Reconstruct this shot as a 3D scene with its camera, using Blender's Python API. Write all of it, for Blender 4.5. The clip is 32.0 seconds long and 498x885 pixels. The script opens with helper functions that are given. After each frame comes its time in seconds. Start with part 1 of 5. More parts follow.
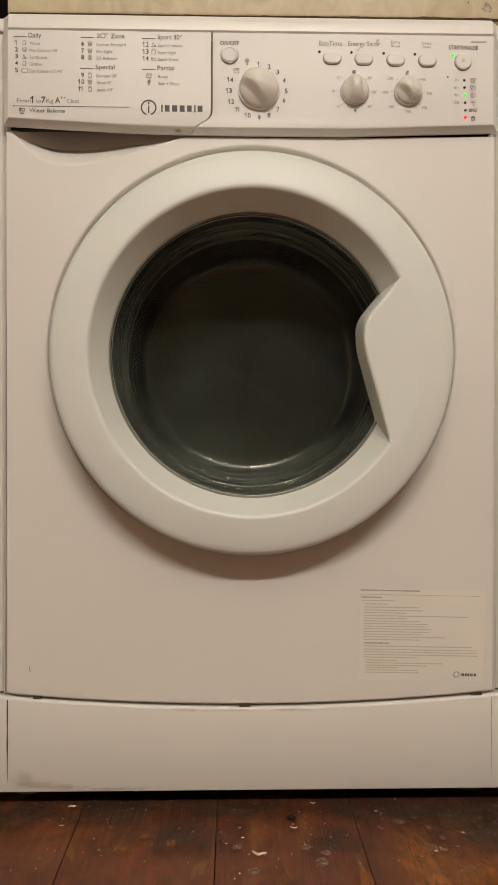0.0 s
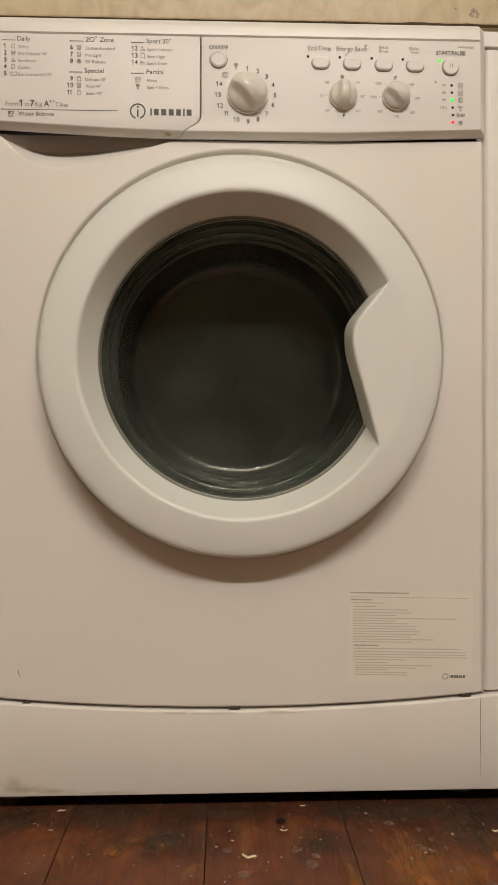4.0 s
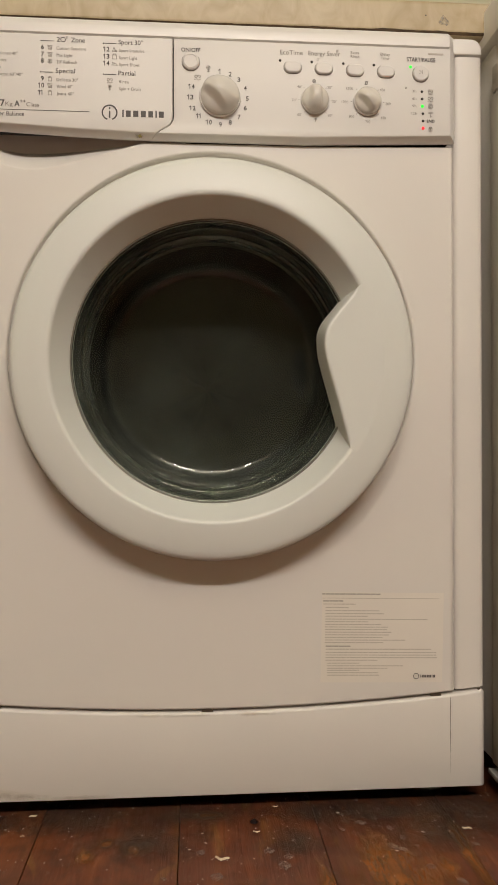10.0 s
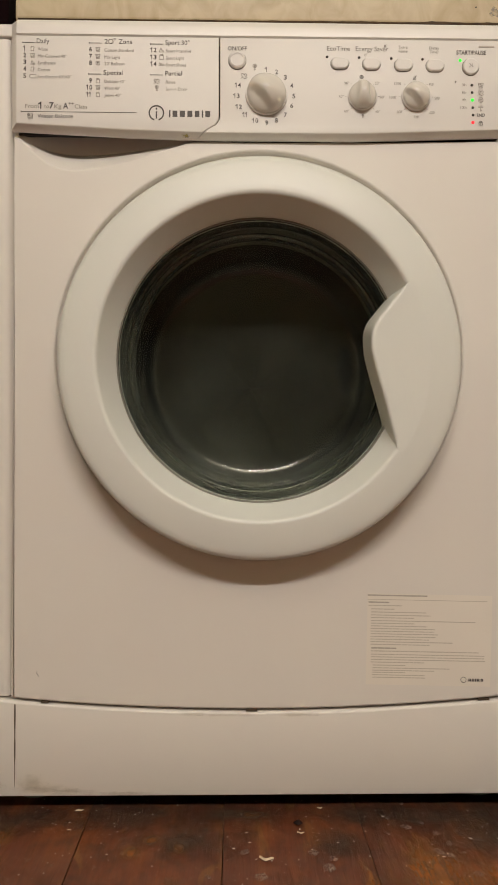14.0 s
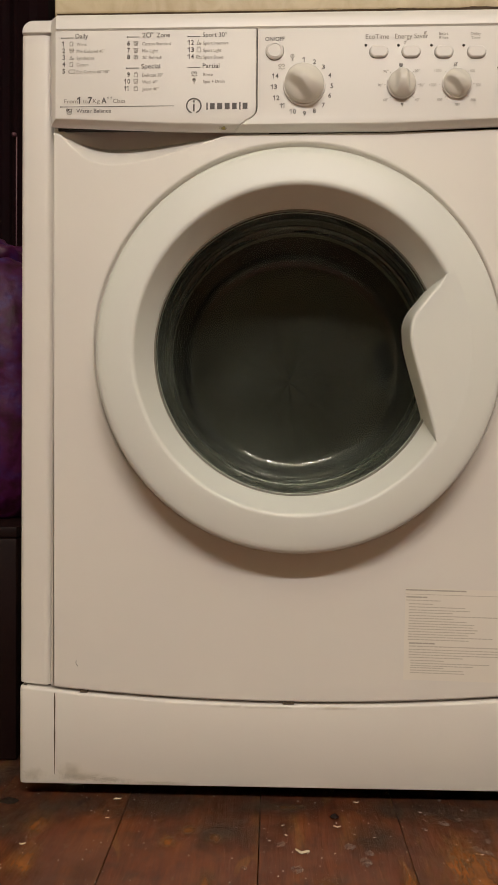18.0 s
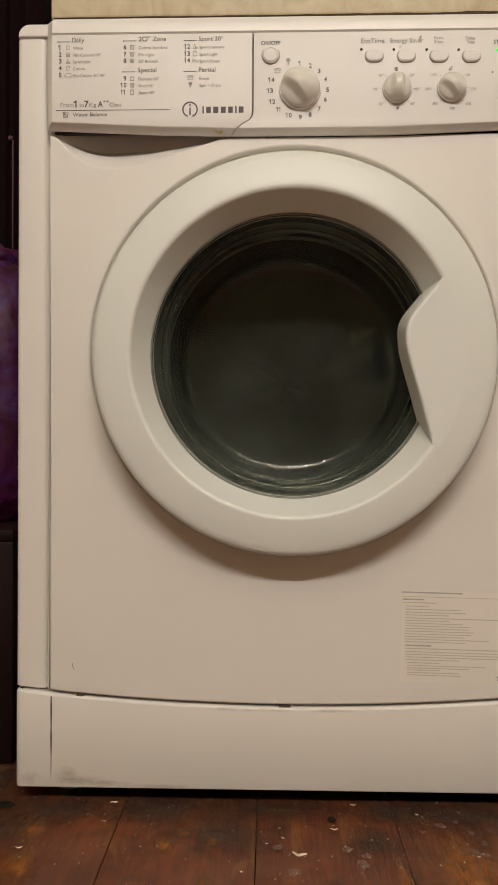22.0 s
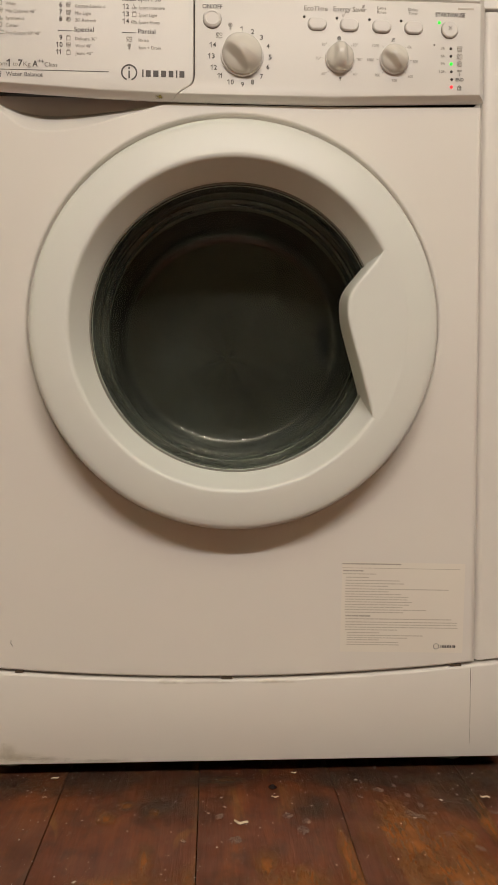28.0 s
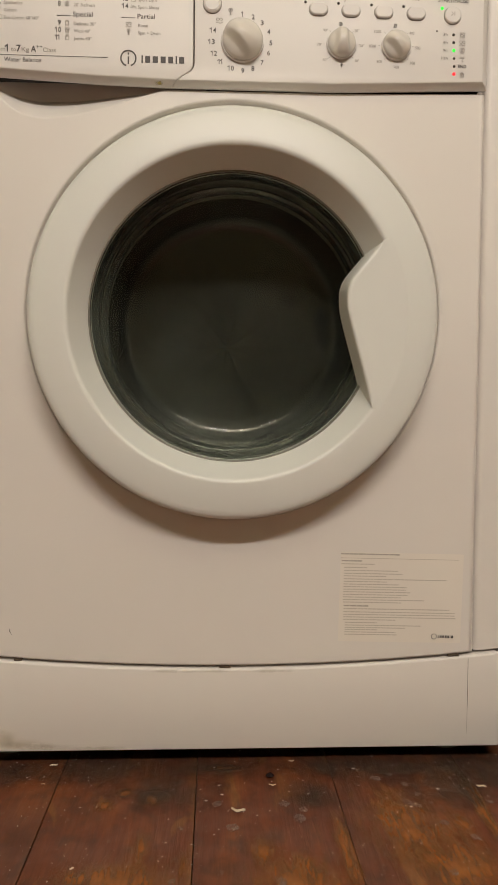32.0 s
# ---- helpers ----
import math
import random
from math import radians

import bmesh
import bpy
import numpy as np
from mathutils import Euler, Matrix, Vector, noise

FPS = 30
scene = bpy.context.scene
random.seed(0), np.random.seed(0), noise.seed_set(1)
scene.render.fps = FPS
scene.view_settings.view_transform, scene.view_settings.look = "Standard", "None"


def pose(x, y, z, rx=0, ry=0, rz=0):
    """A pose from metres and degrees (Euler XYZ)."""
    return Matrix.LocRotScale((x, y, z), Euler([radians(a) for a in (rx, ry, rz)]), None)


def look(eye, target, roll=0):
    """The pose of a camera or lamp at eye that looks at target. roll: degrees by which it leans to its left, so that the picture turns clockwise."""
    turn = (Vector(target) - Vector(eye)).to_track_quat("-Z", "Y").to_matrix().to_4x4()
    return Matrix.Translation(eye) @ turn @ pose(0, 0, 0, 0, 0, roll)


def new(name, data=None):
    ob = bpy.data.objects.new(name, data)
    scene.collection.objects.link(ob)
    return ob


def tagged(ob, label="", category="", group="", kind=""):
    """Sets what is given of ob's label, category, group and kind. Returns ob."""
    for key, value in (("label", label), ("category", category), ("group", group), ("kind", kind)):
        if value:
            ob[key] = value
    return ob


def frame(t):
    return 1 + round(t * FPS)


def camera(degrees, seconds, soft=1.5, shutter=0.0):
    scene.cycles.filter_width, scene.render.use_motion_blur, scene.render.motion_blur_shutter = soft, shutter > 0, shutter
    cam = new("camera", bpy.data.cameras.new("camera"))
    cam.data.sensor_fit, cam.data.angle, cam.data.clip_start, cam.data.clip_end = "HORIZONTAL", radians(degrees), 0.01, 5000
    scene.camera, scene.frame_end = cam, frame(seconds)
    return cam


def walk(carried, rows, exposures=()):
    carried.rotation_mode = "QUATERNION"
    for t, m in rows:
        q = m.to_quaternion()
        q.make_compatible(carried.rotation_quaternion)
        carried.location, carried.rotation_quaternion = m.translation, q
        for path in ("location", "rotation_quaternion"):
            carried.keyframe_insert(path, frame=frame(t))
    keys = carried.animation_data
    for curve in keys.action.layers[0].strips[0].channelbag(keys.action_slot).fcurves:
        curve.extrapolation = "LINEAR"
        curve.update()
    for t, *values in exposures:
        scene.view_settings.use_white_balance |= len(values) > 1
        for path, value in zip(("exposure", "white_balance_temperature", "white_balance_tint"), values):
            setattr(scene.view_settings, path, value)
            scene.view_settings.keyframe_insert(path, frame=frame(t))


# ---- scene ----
# ---- camera ----
cam = camera(36.6, 32.0, soft=1.6, shutter=0.4)
# seconds, eye, heading to the left, tilt up, lean
PATH = [
    (0, -0.0214, -0.8056, 0.3893, -1.318, 0.222, 0.068),
    (0.5, -0.0205, -0.8060, 0.3891, -1.385, 0.203, -0.032),
    (1, -0.0197, -0.8064, 0.3890, -1.665, 0.215, -0.045),
    (1.5, -0.0216, -0.8066, 0.3914, -1.949, 0.128, -0.025),
    (2, -0.0230, -0.8066, 0.3917, -2.067, 0.163, 0.018),
    (2.5, -0.0227, -0.8063, 0.3916, -2.045, 0.179, 0.018),
    (4.5, -0.0199, -0.8070, 0.3893, -2.052, 0.471, -0.034),
    (5, -0.0229, -0.8069, 0.3932, -2.582, 0.240, -0.042),
    (5.5, -0.0239, -0.8069, 0.3924, -2.992, 0.302, -0.032),
    (6, -0.0242, -0.8069, 0.3925, -3.358, 0.302, -0.008),
    (6.5, -0.0227, -0.8074, 0.3922, -3.803, 0.355, -0.029),
    (7, -0.0216, -0.8083, 0.3914, -4.077, 0.426, -0.054),
    (7.5, -0.0211, -0.8079, 0.3906, -4.190, 0.486, -0.110),
    (8, -0.0203, -0.8085, 0.3920, -4.140, 0.442, -0.140),
    (8.5, -0.0212, -0.8078, 0.3916, -4.202, 0.442, -0.108),
    (9, -0.0223, -0.8077, 0.3919, -4.247, 0.414, -0.062),
    (9.5, -0.0227, -0.8077, 0.3928, -4.277, 0.369, -0.049),
    (10, -0.0211, -0.8086, 0.3926, -4.174, 0.405, -0.084),
    (10.5, -0.0209, -0.8085, 0.3916, -4.171, 0.521, -0.089),
    (11, -0.0210, -0.8086, 0.3911, -4.183, 0.586, -0.109),
    (11.5, -0.0215, -0.8079, 0.3929, -4.172, 0.403, -0.019),
    (12, -0.0224, -0.8070, 0.3917, -4.193, 0.290, -0.039),
    (12.5, -0.0216, -0.8069, 0.3915, -4.069, 0.190, -0.045),
    (13, -0.0203, -0.8083, 0.3917, -3.735, 0.464, -0.088),
    (13.5, -0.0216, -0.8074, 0.3921, -2.389, 0.326, 0.048),
    (14, -0.0253, -0.8061, 0.3941, -1.044, 0.253, 0.125),
    (14.5, -0.0237, -0.8048, 0.3941, 0.466, 0.148, 0.191),
    (15, -0.0242, -0.8039, 0.3928, 1.451, -0.058, 0.238),
    (15.5, -0.0232, -0.8037, 0.3921, 1.890, -0.270, 0.205),
    (17.5, -0.0250, -0.8042, 0.3928, 1.785, -0.213, 0.236),
    (18, -0.0243, -0.8048, 0.3934, 1.832, -0.233, 0.222),
    (18.5, -0.0244, -0.8048, 0.3919, 1.814, -0.099, 0.196),
    (19, -0.0236, -0.8048, 0.3923, 1.836, -0.123, 0.153),
    (19.5, -0.0243, -0.8052, 0.3929, 1.769, -0.087, 0.147),
    (20, -0.0257, -0.8050, 0.3933, 1.649, -0.085, 0.193),
    (20.5, -0.0243, -0.8050, 0.3945, 1.728, -0.127, 0.181),
    (21, -0.0253, -0.8050, 0.3938, 1.622, -0.058, 0.197),
    (21.5, -0.0240, -0.8053, 0.3934, 1.653, -0.030, 0.180),
    (22, -0.0242, -0.8058, 0.3931, 1.568, -0.004, 0.152),
    (22.5, -0.0246, -0.8057, 0.3936, 1.501, 0.019, 0.153),
    (23, -0.0257, -0.8060, 0.3931, 1.367, 0.137, 0.219),
    (23.5, -0.0245, -0.8061, 0.3946, 1.311, 0.097, 0.277),
    (24, -0.0243, -0.8055, 0.3945, 0.331, -0.103, 0.240),
    (24.5, -0.0211, -0.8047, 0.3926, -0.813, -0.471, 0.210),
    (25, -0.0232, -0.8026, 0.3910, -1.759, -1.161, 0.173),
    (25.5, -0.0199, -0.8039, 0.3902, -1.843, -1.424, 0.159),
    (27.5, -0.0205, -0.8029, 0.3914, -2.082, -1.464, 0.138),
    (28, -0.0226, -0.8015, 0.3895, -2.749, -1.774, 0.205),
    (28.5, -0.0197, -0.8016, 0.3915, -2.525, -2.046, 0.503),
    (29, -0.0195, -0.8017, 0.3915, -2.531, -2.100, 0.500),
    (29.5, -0.0195, -0.8022, 0.3906, -2.544, -2.036, 0.535),
    (30, -0.0191, -0.8013, 0.3926, -2.474, -2.095, 0.643),
    (30.5, -0.0216, -0.8010, 0.3929, -2.683, -2.265, 0.650),
    (31, -0.0197, -0.8006, 0.3907, -2.588, -2.306, 0.555),
    (31.5, -0.0188, -0.8004, 0.3902, -2.560, -2.484, 0.467),
    (32, -0.0193, -0.8001, 0.3915, -2.603, -2.698, 0.436),
]


def facing(x, y, z, heading, tilt, lean):
    h, p = radians(heading), radians(tilt)
    ahead = Vector((-math.sin(h) * math.cos(p), math.cos(h) * math.cos(p), math.sin(p)))
    eye = Vector((x, y, z))
    return look(eye, eye + ahead, lean)


walk(cam, [(t, facing(*row)) for t, *row in PATH])

# ---- light ----
world = bpy.data.worlds.new("world")
scene.world = world
world.use_nodes = True
world.node_tree.nodes["Background"].inputs["Color"].default_value = (0.010, 0.008, 0.007, 1)
world.node_tree.nodes["Background"].inputs["Strength"].default_value = 0.3
scene.view_settings.exposure = 0.0

LAMP = Vector((0.14, -2.40, 2.26))
lamp = new("strip_light_glow", bpy.data.lights.new("strip_light_glow", "AREA"))
lamp.data.shape, lamp.data.size, lamp.data.size_y = "RECTANGLE", 1.60, 0.10
lamp.data.energy = 44.3
lamp.data.color = (1.0, 0.903, 0.835)
lamp.matrix_world = look(LAMP, (0.05, 0.0, 0.30))
# second area lamp, added out of view to fill the shade off the ceiling
ceiling_fill = new("ceiling_fill_light", lamp.data.copy())
ceiling_fill.data.energy = 54
ceiling_fill.matrix_world = look(LAMP + Vector((0, -0.10, 0.14)), LAMP + Vector((0, -0.20, 0.90)))

# ---- materials ----


def material(name, color, rough=0.5, metal=0.0, vary=0.06, scale=8.0, grain=0.02, grain_scale=400.0, spec=0.5, coat=0.0):
    """A paint, plastic or metal with soft stains and a fine relief."""
    m = bpy.data.materials.new(name)
    m.use_nodes = True
    nt = m.node_tree
    b = nt.nodes["Principled BSDF"]
    b.inputs["Roughness"].default_value = rough
    b.inputs["Metallic"].default_value = metal
    b.inputs["Specular IOR Level"].default_value = spec
    b.inputs["Coat Weight"].default_value = coat
    co = nt.nodes.new("ShaderNodeTexCoord")
    n1 = nt.nodes.new("ShaderNodeTexNoise")
    n1.inputs["Scale"].default_value = scale
    n1.inputs["Detail"].default_value = 5
    nt.links.new(co.outputs["Object"], n1.inputs["Vector"])
    ramp = nt.nodes.new("ShaderNodeMapRange")
    ramp.inputs["From Min"].default_value, ramp.inputs["From Max"].default_value = 0.3, 0.7
    ramp.inputs["To Min"].default_value, ramp.inputs["To Max"].default_value = 1 - vary, 1 + vary
    nt.links.new(n1.outputs["Fac"], ramp.inputs["Value"])
    mix = nt.nodes.new("ShaderNodeVectorMath")
    mix.operation = "SCALE"
    mix.inputs[0].default_value = color
    nt.links.new(ramp.outputs["Result"], mix.inputs["Scale"])
    nt.links.new(mix.outputs["Vector"], b.inputs["Base Color"])
    if grain:
        n2 = nt.nodes.new("ShaderNodeTexNoise")
        n2.inputs["Scale"].default_value = grain_scale
        n2.inputs["Detail"].default_value = 3
        nt.links.new(co.outputs["Object"], n2.inputs["Vector"])
        bump = nt.nodes.new("ShaderNodeBump")
        bump.inputs["Strength"].default_value = grain
        bump.inputs["Distance"].default_value = 0.002
        nt.links.new(n2.outputs["Fac"], bump.inputs["Height"])
        nt.links.new(bump.outputs["Normal"], b.inputs["Normal"])
        rr = nt.nodes.new("ShaderNodeMapRange")
        rr.inputs["To Min"].default_value, rr.inputs["To Max"].default_value = rough * 0.85, min(1, rough * 1.15)
        nt.links.new(n1.outputs["Fac"], rr.inputs["Value"])
        nt.links.new(rr.outputs["Result"], b.inputs["Roughness"])
    return m


def glow(name, color, strength):
    m = bpy.data.materials.new(name)
    m.use_nodes = True
    b = m.node_tree.nodes["Principled BSDF"]
    b.inputs["Base Color"].default_value = (*color, 1)
    b.inputs["Emission Color"].default_value = (*color, 1)
    b.inputs["Emission Strength"].default_value = strength
    return m


def glass(name, color, rough=0.0, ior=1.45):
    m = bpy.data.materials.new(name)
    m.use_nodes = True
    b = m.node_tree.nodes["Principled BSDF"]
    b.inputs["Base Color"].default_value = (*color, 1)
    b.inputs["Transmission Weight"].default_value = 1
    b.inputs["Roughness"].default_value = rough
    b.inputs["IOR"].default_value = ior
    return m


PAINT = material("white_enamel", (0.79, 0.757, 0.708), 0.42, vary=0.012, scale=5, grain=0.015, grain_scale=700)
PLASTIC = material("white_plastic", (0.785, 0.763, 0.728), 0.45, vary=0.012, scale=6, grain=0.02, grain_scale=900)
RING = material("door_plastic", (0.765, 0.782, 0.737), 0.40, vary=0.012, scale=6, grain=0.012, grain_scale=800)
LID = material("glossy_white_plastic", (0.81, 0.785, 0.75), 0.34, vary=0.012, scale=6, grain=0.01, grain_scale=900)
KNOB = material("knob_plastic", (0.74, 0.71, 0.65), 0.17, vary=0.02, grain=0.01)
DARK = material("dark_gap", (0.012, 0.010, 0.009), 0.7)
INK = material("grey_print", (0.10, 0.09, 0.085), 0.6, grain=0)
FAINT = material("faint_print", (0.31, 0.28, 0.25), 0.6, grain=0)
RUBBER = material("grey_rubber", (0.25, 0.25, 0.215), 0.55, vary=0.2, scale=30)
STEEL = material("drum_steel", (0.30, 0.30, 0.29), 0.32, metal=1.0, vary=0.15, scale=12, grain=0.05, grain_scale=120)
CLOTH = material("wet_cloth", (0.016, 0.016, 0.014), 0.85, vary=0.6, scale=9, grain=0.5, grain_scale=60)
CLOTH_PALE = material("wet_cloth_pale", (0.040, 0.040, 0.034), 0.85, vary=0.4, scale=9, grain=0.5, grain_scale=60)
GLASS = glass("door_glass", (0.84, 0.87, 0.76), 0.035)


def film_on(m, color, low, high, scale):
    """A thin uneven film of dried soap on glass."""
    nt = m.node_tree
    b, out = nt.nodes["Principled BSDF"], nt.nodes["Material Output"]
    co, n, r = nt.nodes.new("ShaderNodeTexCoord"), nt.nodes.new("ShaderNodeTexNoise"), nt.nodes.new("ShaderNodeMapRange")
    n.inputs["Scale"].default_value, n.inputs["Detail"].default_value = scale, 6
    r.inputs["From Min"].default_value, r.inputs["From Max"].default_value = 0.3, 0.75
    r.inputs["To Min"].default_value, r.inputs["To Max"].default_value = low, high
    d, mix = nt.nodes.new("ShaderNodeBsdfDiffuse"), nt.nodes.new("ShaderNodeMixShader")
    d.inputs["Color"].default_value = (*color, 1)
    nt.links.new(co.outputs["Object"], n.inputs["Vector"])
    nt.links.new(n.outputs["Fac"], r.inputs["Value"])
    # film thickens on the bowl's wall: its pale lit band is painted in
    flat, away, wall, total = nt.nodes.new("ShaderNodeVectorMath"), nt.nodes.new("ShaderNodeVectorMath"), nt.nodes.new("ShaderNodeMapRange"), nt.nodes.new("ShaderNodeMath")
    flat.operation, away.operation, total.operation = "MULTIPLY", "DISTANCE", "MULTIPLY_ADD"
    flat.inputs[1].default_value, away.inputs[1].default_value = (1, 0, 1), (0, 0, 0.484)
    for key, v in (("From Min", 0.119), ("From Max", 0.134), ("To Min", 1.0), ("To Max", 1.7)):
        wall.inputs[key].default_value = v
    nt.links.new(co.outputs["Object"], flat.inputs[0])
    nt.links.new(flat.outputs["Vector"], away.inputs[0])
    nt.links.new(away.outputs["Value"], wall.inputs["Value"])
    nt.links.new(r.outputs["Result"], total.inputs[0])
    nt.links.new(wall.outputs["Result"], total.inputs[1])
    total.inputs[2].default_value = 0.0
    nt.links.new(total.outputs["Value"], mix.inputs["Fac"])
    nt.links.new(b.outputs["BSDF"], mix.inputs[1])
    nt.links.new(d.outputs["BSDF"], mix.inputs[2])
    nt.links.new(mix.outputs["Shader"], out.inputs["Surface"])


film_on(GLASS, (0.47, 0.52, 0.44), 0.004, 0.042, 9)
GREEN = glow("green_led", (0.03, 0.80, 0.05), 1.3)
RED = glow("red_led", (1.0, 0.03, 0.04), 1.0)
GAP_SHADE = material("gap_shade_grey", (0.26, 0.235, 0.205), 0.6, grain=0)
LED_OFF = material("led_off", (0.05, 0.045, 0.04), 0.3, grain=0)
FILM = material("clear_label", (0.83, 0.785, 0.71), 0.42, vary=0.02, scale=14, grain=0.01)
LABEL_HEAD = material("label_heading", (0.46, 0.42, 0.37), 0.6, grain=0)
LABEL_INK = material("label_print", (0.58, 0.53, 0.47), 0.6, grain=0)


def worktop_material():
    m = material("cream_marble_laminate", (0.66, 0.57, 0.40), 0.45, vary=0.1, scale=16, grain=0.01)
    nt = m.node_tree
    b = nt.nodes["Principled BSDF"]
    co = nt.nodes.new("ShaderNodeTexCoord")
    mp = nt.nodes.new("ShaderNodeMapping")
    mp.inputs["Scale"].default_value = (17, 11, 9)
    mp.inputs["Rotation"].default_value = (0, radians(18), 0)
    n = nt.nodes.new("ShaderNodeTexNoise")
    n.inputs["Scale"].default_value, n.inputs["Detail"].default_value = 2.2, 8
    n.inputs["Distortion"].default_value = 1.2
    r = nt.nodes.new("ShaderNodeValToRGB")
    r.color_ramp.elements[0].position, r.color_ramp.elements[0].color = 0.28, (0.43, 0.330, 0.185, 1)
    r.color_ramp.elements[1].position, r.color_ramp.elements[1].color = 0.66, (0.55, 0.455, 0.295, 1)
    nt.links.new(co.outputs["Object"], mp.inputs["Vector"])
    nt.links.new(mp.outputs["Vector"], n.inputs["Vector"])
    nt.links.new(n.outputs["Fac"], r.inputs["Fac"])
    nt.links.new(r.outputs["Color"], b.inputs["Base Color"])
    return m


WORKTOP = worktop_material()


def board_material():
    """Old varnished boards: red-brown stain, worn to orange, grimed dark in patches."""
    m = bpy.data.materials.new("worn_varnished_boards")
    m.use_nodes = True
    nt = m.node_tree
    b = nt.nodes["Principled BSDF"]
    link, make = nt.links.new, nt.nodes.new
    co, info = make("ShaderNodeTexCoord"), make("ShaderNodeObjectInfo")
    shift = make("ShaderNodeVectorMath")
    shift.operation = "MULTIPLY_ADD"
    shift.inputs[0].default_value = (13.0, 29.0, 7.0)
    link(info.outputs["Random"], shift.inputs[1])
    link(co.outputs["Object"], shift.inputs[2])

    def noise_node(scale, stretch, detail=6, distortion=0.0):
        mp, n = make("ShaderNodeMapping"), make("ShaderNodeTexNoise")
        mp.inputs["Scale"].default_value = stretch
        n.inputs["Scale"].default_value, n.inputs["Detail"].default_value = scale, detail
        n.inputs["Distortion"].default_value = distortion
        link(shift.outputs["Vector"], mp.inputs["Vector"])
        link(mp.outputs["Vector"], n.inputs["Vector"])
        return n.outputs["Fac"]

    def ramp(value, low, high, a=0.0, z=1.0):
        r = make("ShaderNodeMapRange")
        r.interpolation_type = "SMOOTHSTEP"
        for key, v in (("From Min", low), ("From Max", high), ("To Min", a), ("To Max", z)):
            r.inputs[key].default_value = v
        link(value, r.inputs["Value"])
        return r.outputs["Result"]

    def blend(fac, a, c):
        mx = make("ShaderNodeMix")
        mx.data_type = "RGBA"
        link(fac, mx.inputs["Factor"])
        for sock, v in ((mx.inputs["A"], a), (mx.inputs["B"], c)):
            if isinstance(v, tuple):
                sock.default_value = (*v, 1)
            else:
                link(v, sock)
        return mx.outputs["Result"]

    grain = noise_node(18, (6, 0.6, 6), 8, 0.6)
    col = blend(grain, (0.125, 0.034, 0.0140), (0.210, 0.057, 0.020))
    worn = ramp(noise_node(9, (2.4, 0.7, 1), 9, 0.5), 0.47, 0.68, 0.0, 0.62)
    col = blend(worn, col, (0.29, 0.085, 0.019))
    bare = ramp(noise_node(14, (2.6, 0.8, 1), 10, 0.8), 0.62, 0.70, 0.0, 0.55)
    col = blend(bare, col, (0.33, 0.15, 0.035))
    sep = make("ShaderNodeSeparateXYZ")
    link(co.outputs["Object"], sep.inputs["Vector"])
    wob = make("ShaderNodeMath")
    wob.operation = "MULTIPLY_ADD"
    link(noise_node(9, (1, 0.8, 1), 6), wob.inputs[0])
    wob.inputs[1].default_value = 0.045
    link(sep.outputs["X"], wob.inputs[2])
    col = blend(ramp(wob.outputs["Value"], 0.087, 0.096, 0.0, 0.42), col, (0.30, 0.12, 0.025))
    grime = ramp(noise_node(6, (1.3, 0.8, 1), 10, 0.3), 0.50, 0.72, 0.0, 0.50)
    col = blend(grime, col, (0.040, 0.020, 0.012))
    mottle = ramp(noise_node(55, (1, 0.7, 1), 8), 0.45, 0.75, 0.0, 0.55)
    col = blend(mottle, col, (0.030, 0.014, 0.009))
    streak = ramp(noise_node(70, (7, 0.35, 1), 6, 0.4), 0.40, 0.66, 0.0, 0.2)
    col = blend(streak, col, (0.055, 0.017, 0.008))
    glint = ramp(noise_node(90, (6, 0.4, 1), 6, 0.4), 0.56, 0.72, 0.0, 0.22)
    col = blend(glint, col, (0.26, 0.085, 0.022))
    scuff = ramp(noise_node(120, (1, 0.5, 1), 4), 0.66, 0.74, 0.0, 0.35)
    col = blend(scuff, col, (0.22, 0.15, 0.11))
    link(col, b.inputs["Base Color"])
    link(ramp(noise_node(20, (1, 1, 1)), 0.3, 0.7, 0.34, 0.6), b.inputs["Roughness"])
    bump = make("ShaderNodeBump")
    bump.inputs["Strength"].default_value, bump.inputs["Distance"].default_value = 0.55, 0.002
    link(noise_node(30, (5, 0.5, 5), 8, 0.5), bump.inputs["Height"])
    link(bump.outputs["Normal"], b.inputs["Normal"])
    return m


BOARD = board_material()
SPOT = material("dried_paint_spot", (0.32, 0.225, 0.185), 0.75, vary=0.2, scale=120, grain=0.3)


def thin(m, low, high, scale):
    """Lets an uneven, thin coat show the wood below it."""
    nt = m.node_tree
    co, n, r = nt.nodes.new("ShaderNodeTexCoord"), nt.nodes.new("ShaderNodeTexNoise"), nt.nodes.new("ShaderNodeMapRange")
    n.inputs["Scale"].default_value, n.inputs["Detail"].default_value = scale, 5
    r.inputs["From Min"].default_value, r.inputs["From Max"].default_value = 0.35, 0.65
    r.inputs["To Min"].default_value, r.inputs["To Max"].default_value = low, high
    nt.links.new(co.outputs["Object"], n.inputs["Vector"])
    nt.links.new(n.outputs["Fac"], r.inputs["Value"])
    nt.links.new(r.outputs["Result"], nt.nodes["Principled BSDF"].inputs["Alpha"])


thin(SPOT, 0.05, 0.6, 260)
GRIME = material("yellow_grime", (0.50, 0.38, 0.15), 0.8, vary=0.2, scale=60)


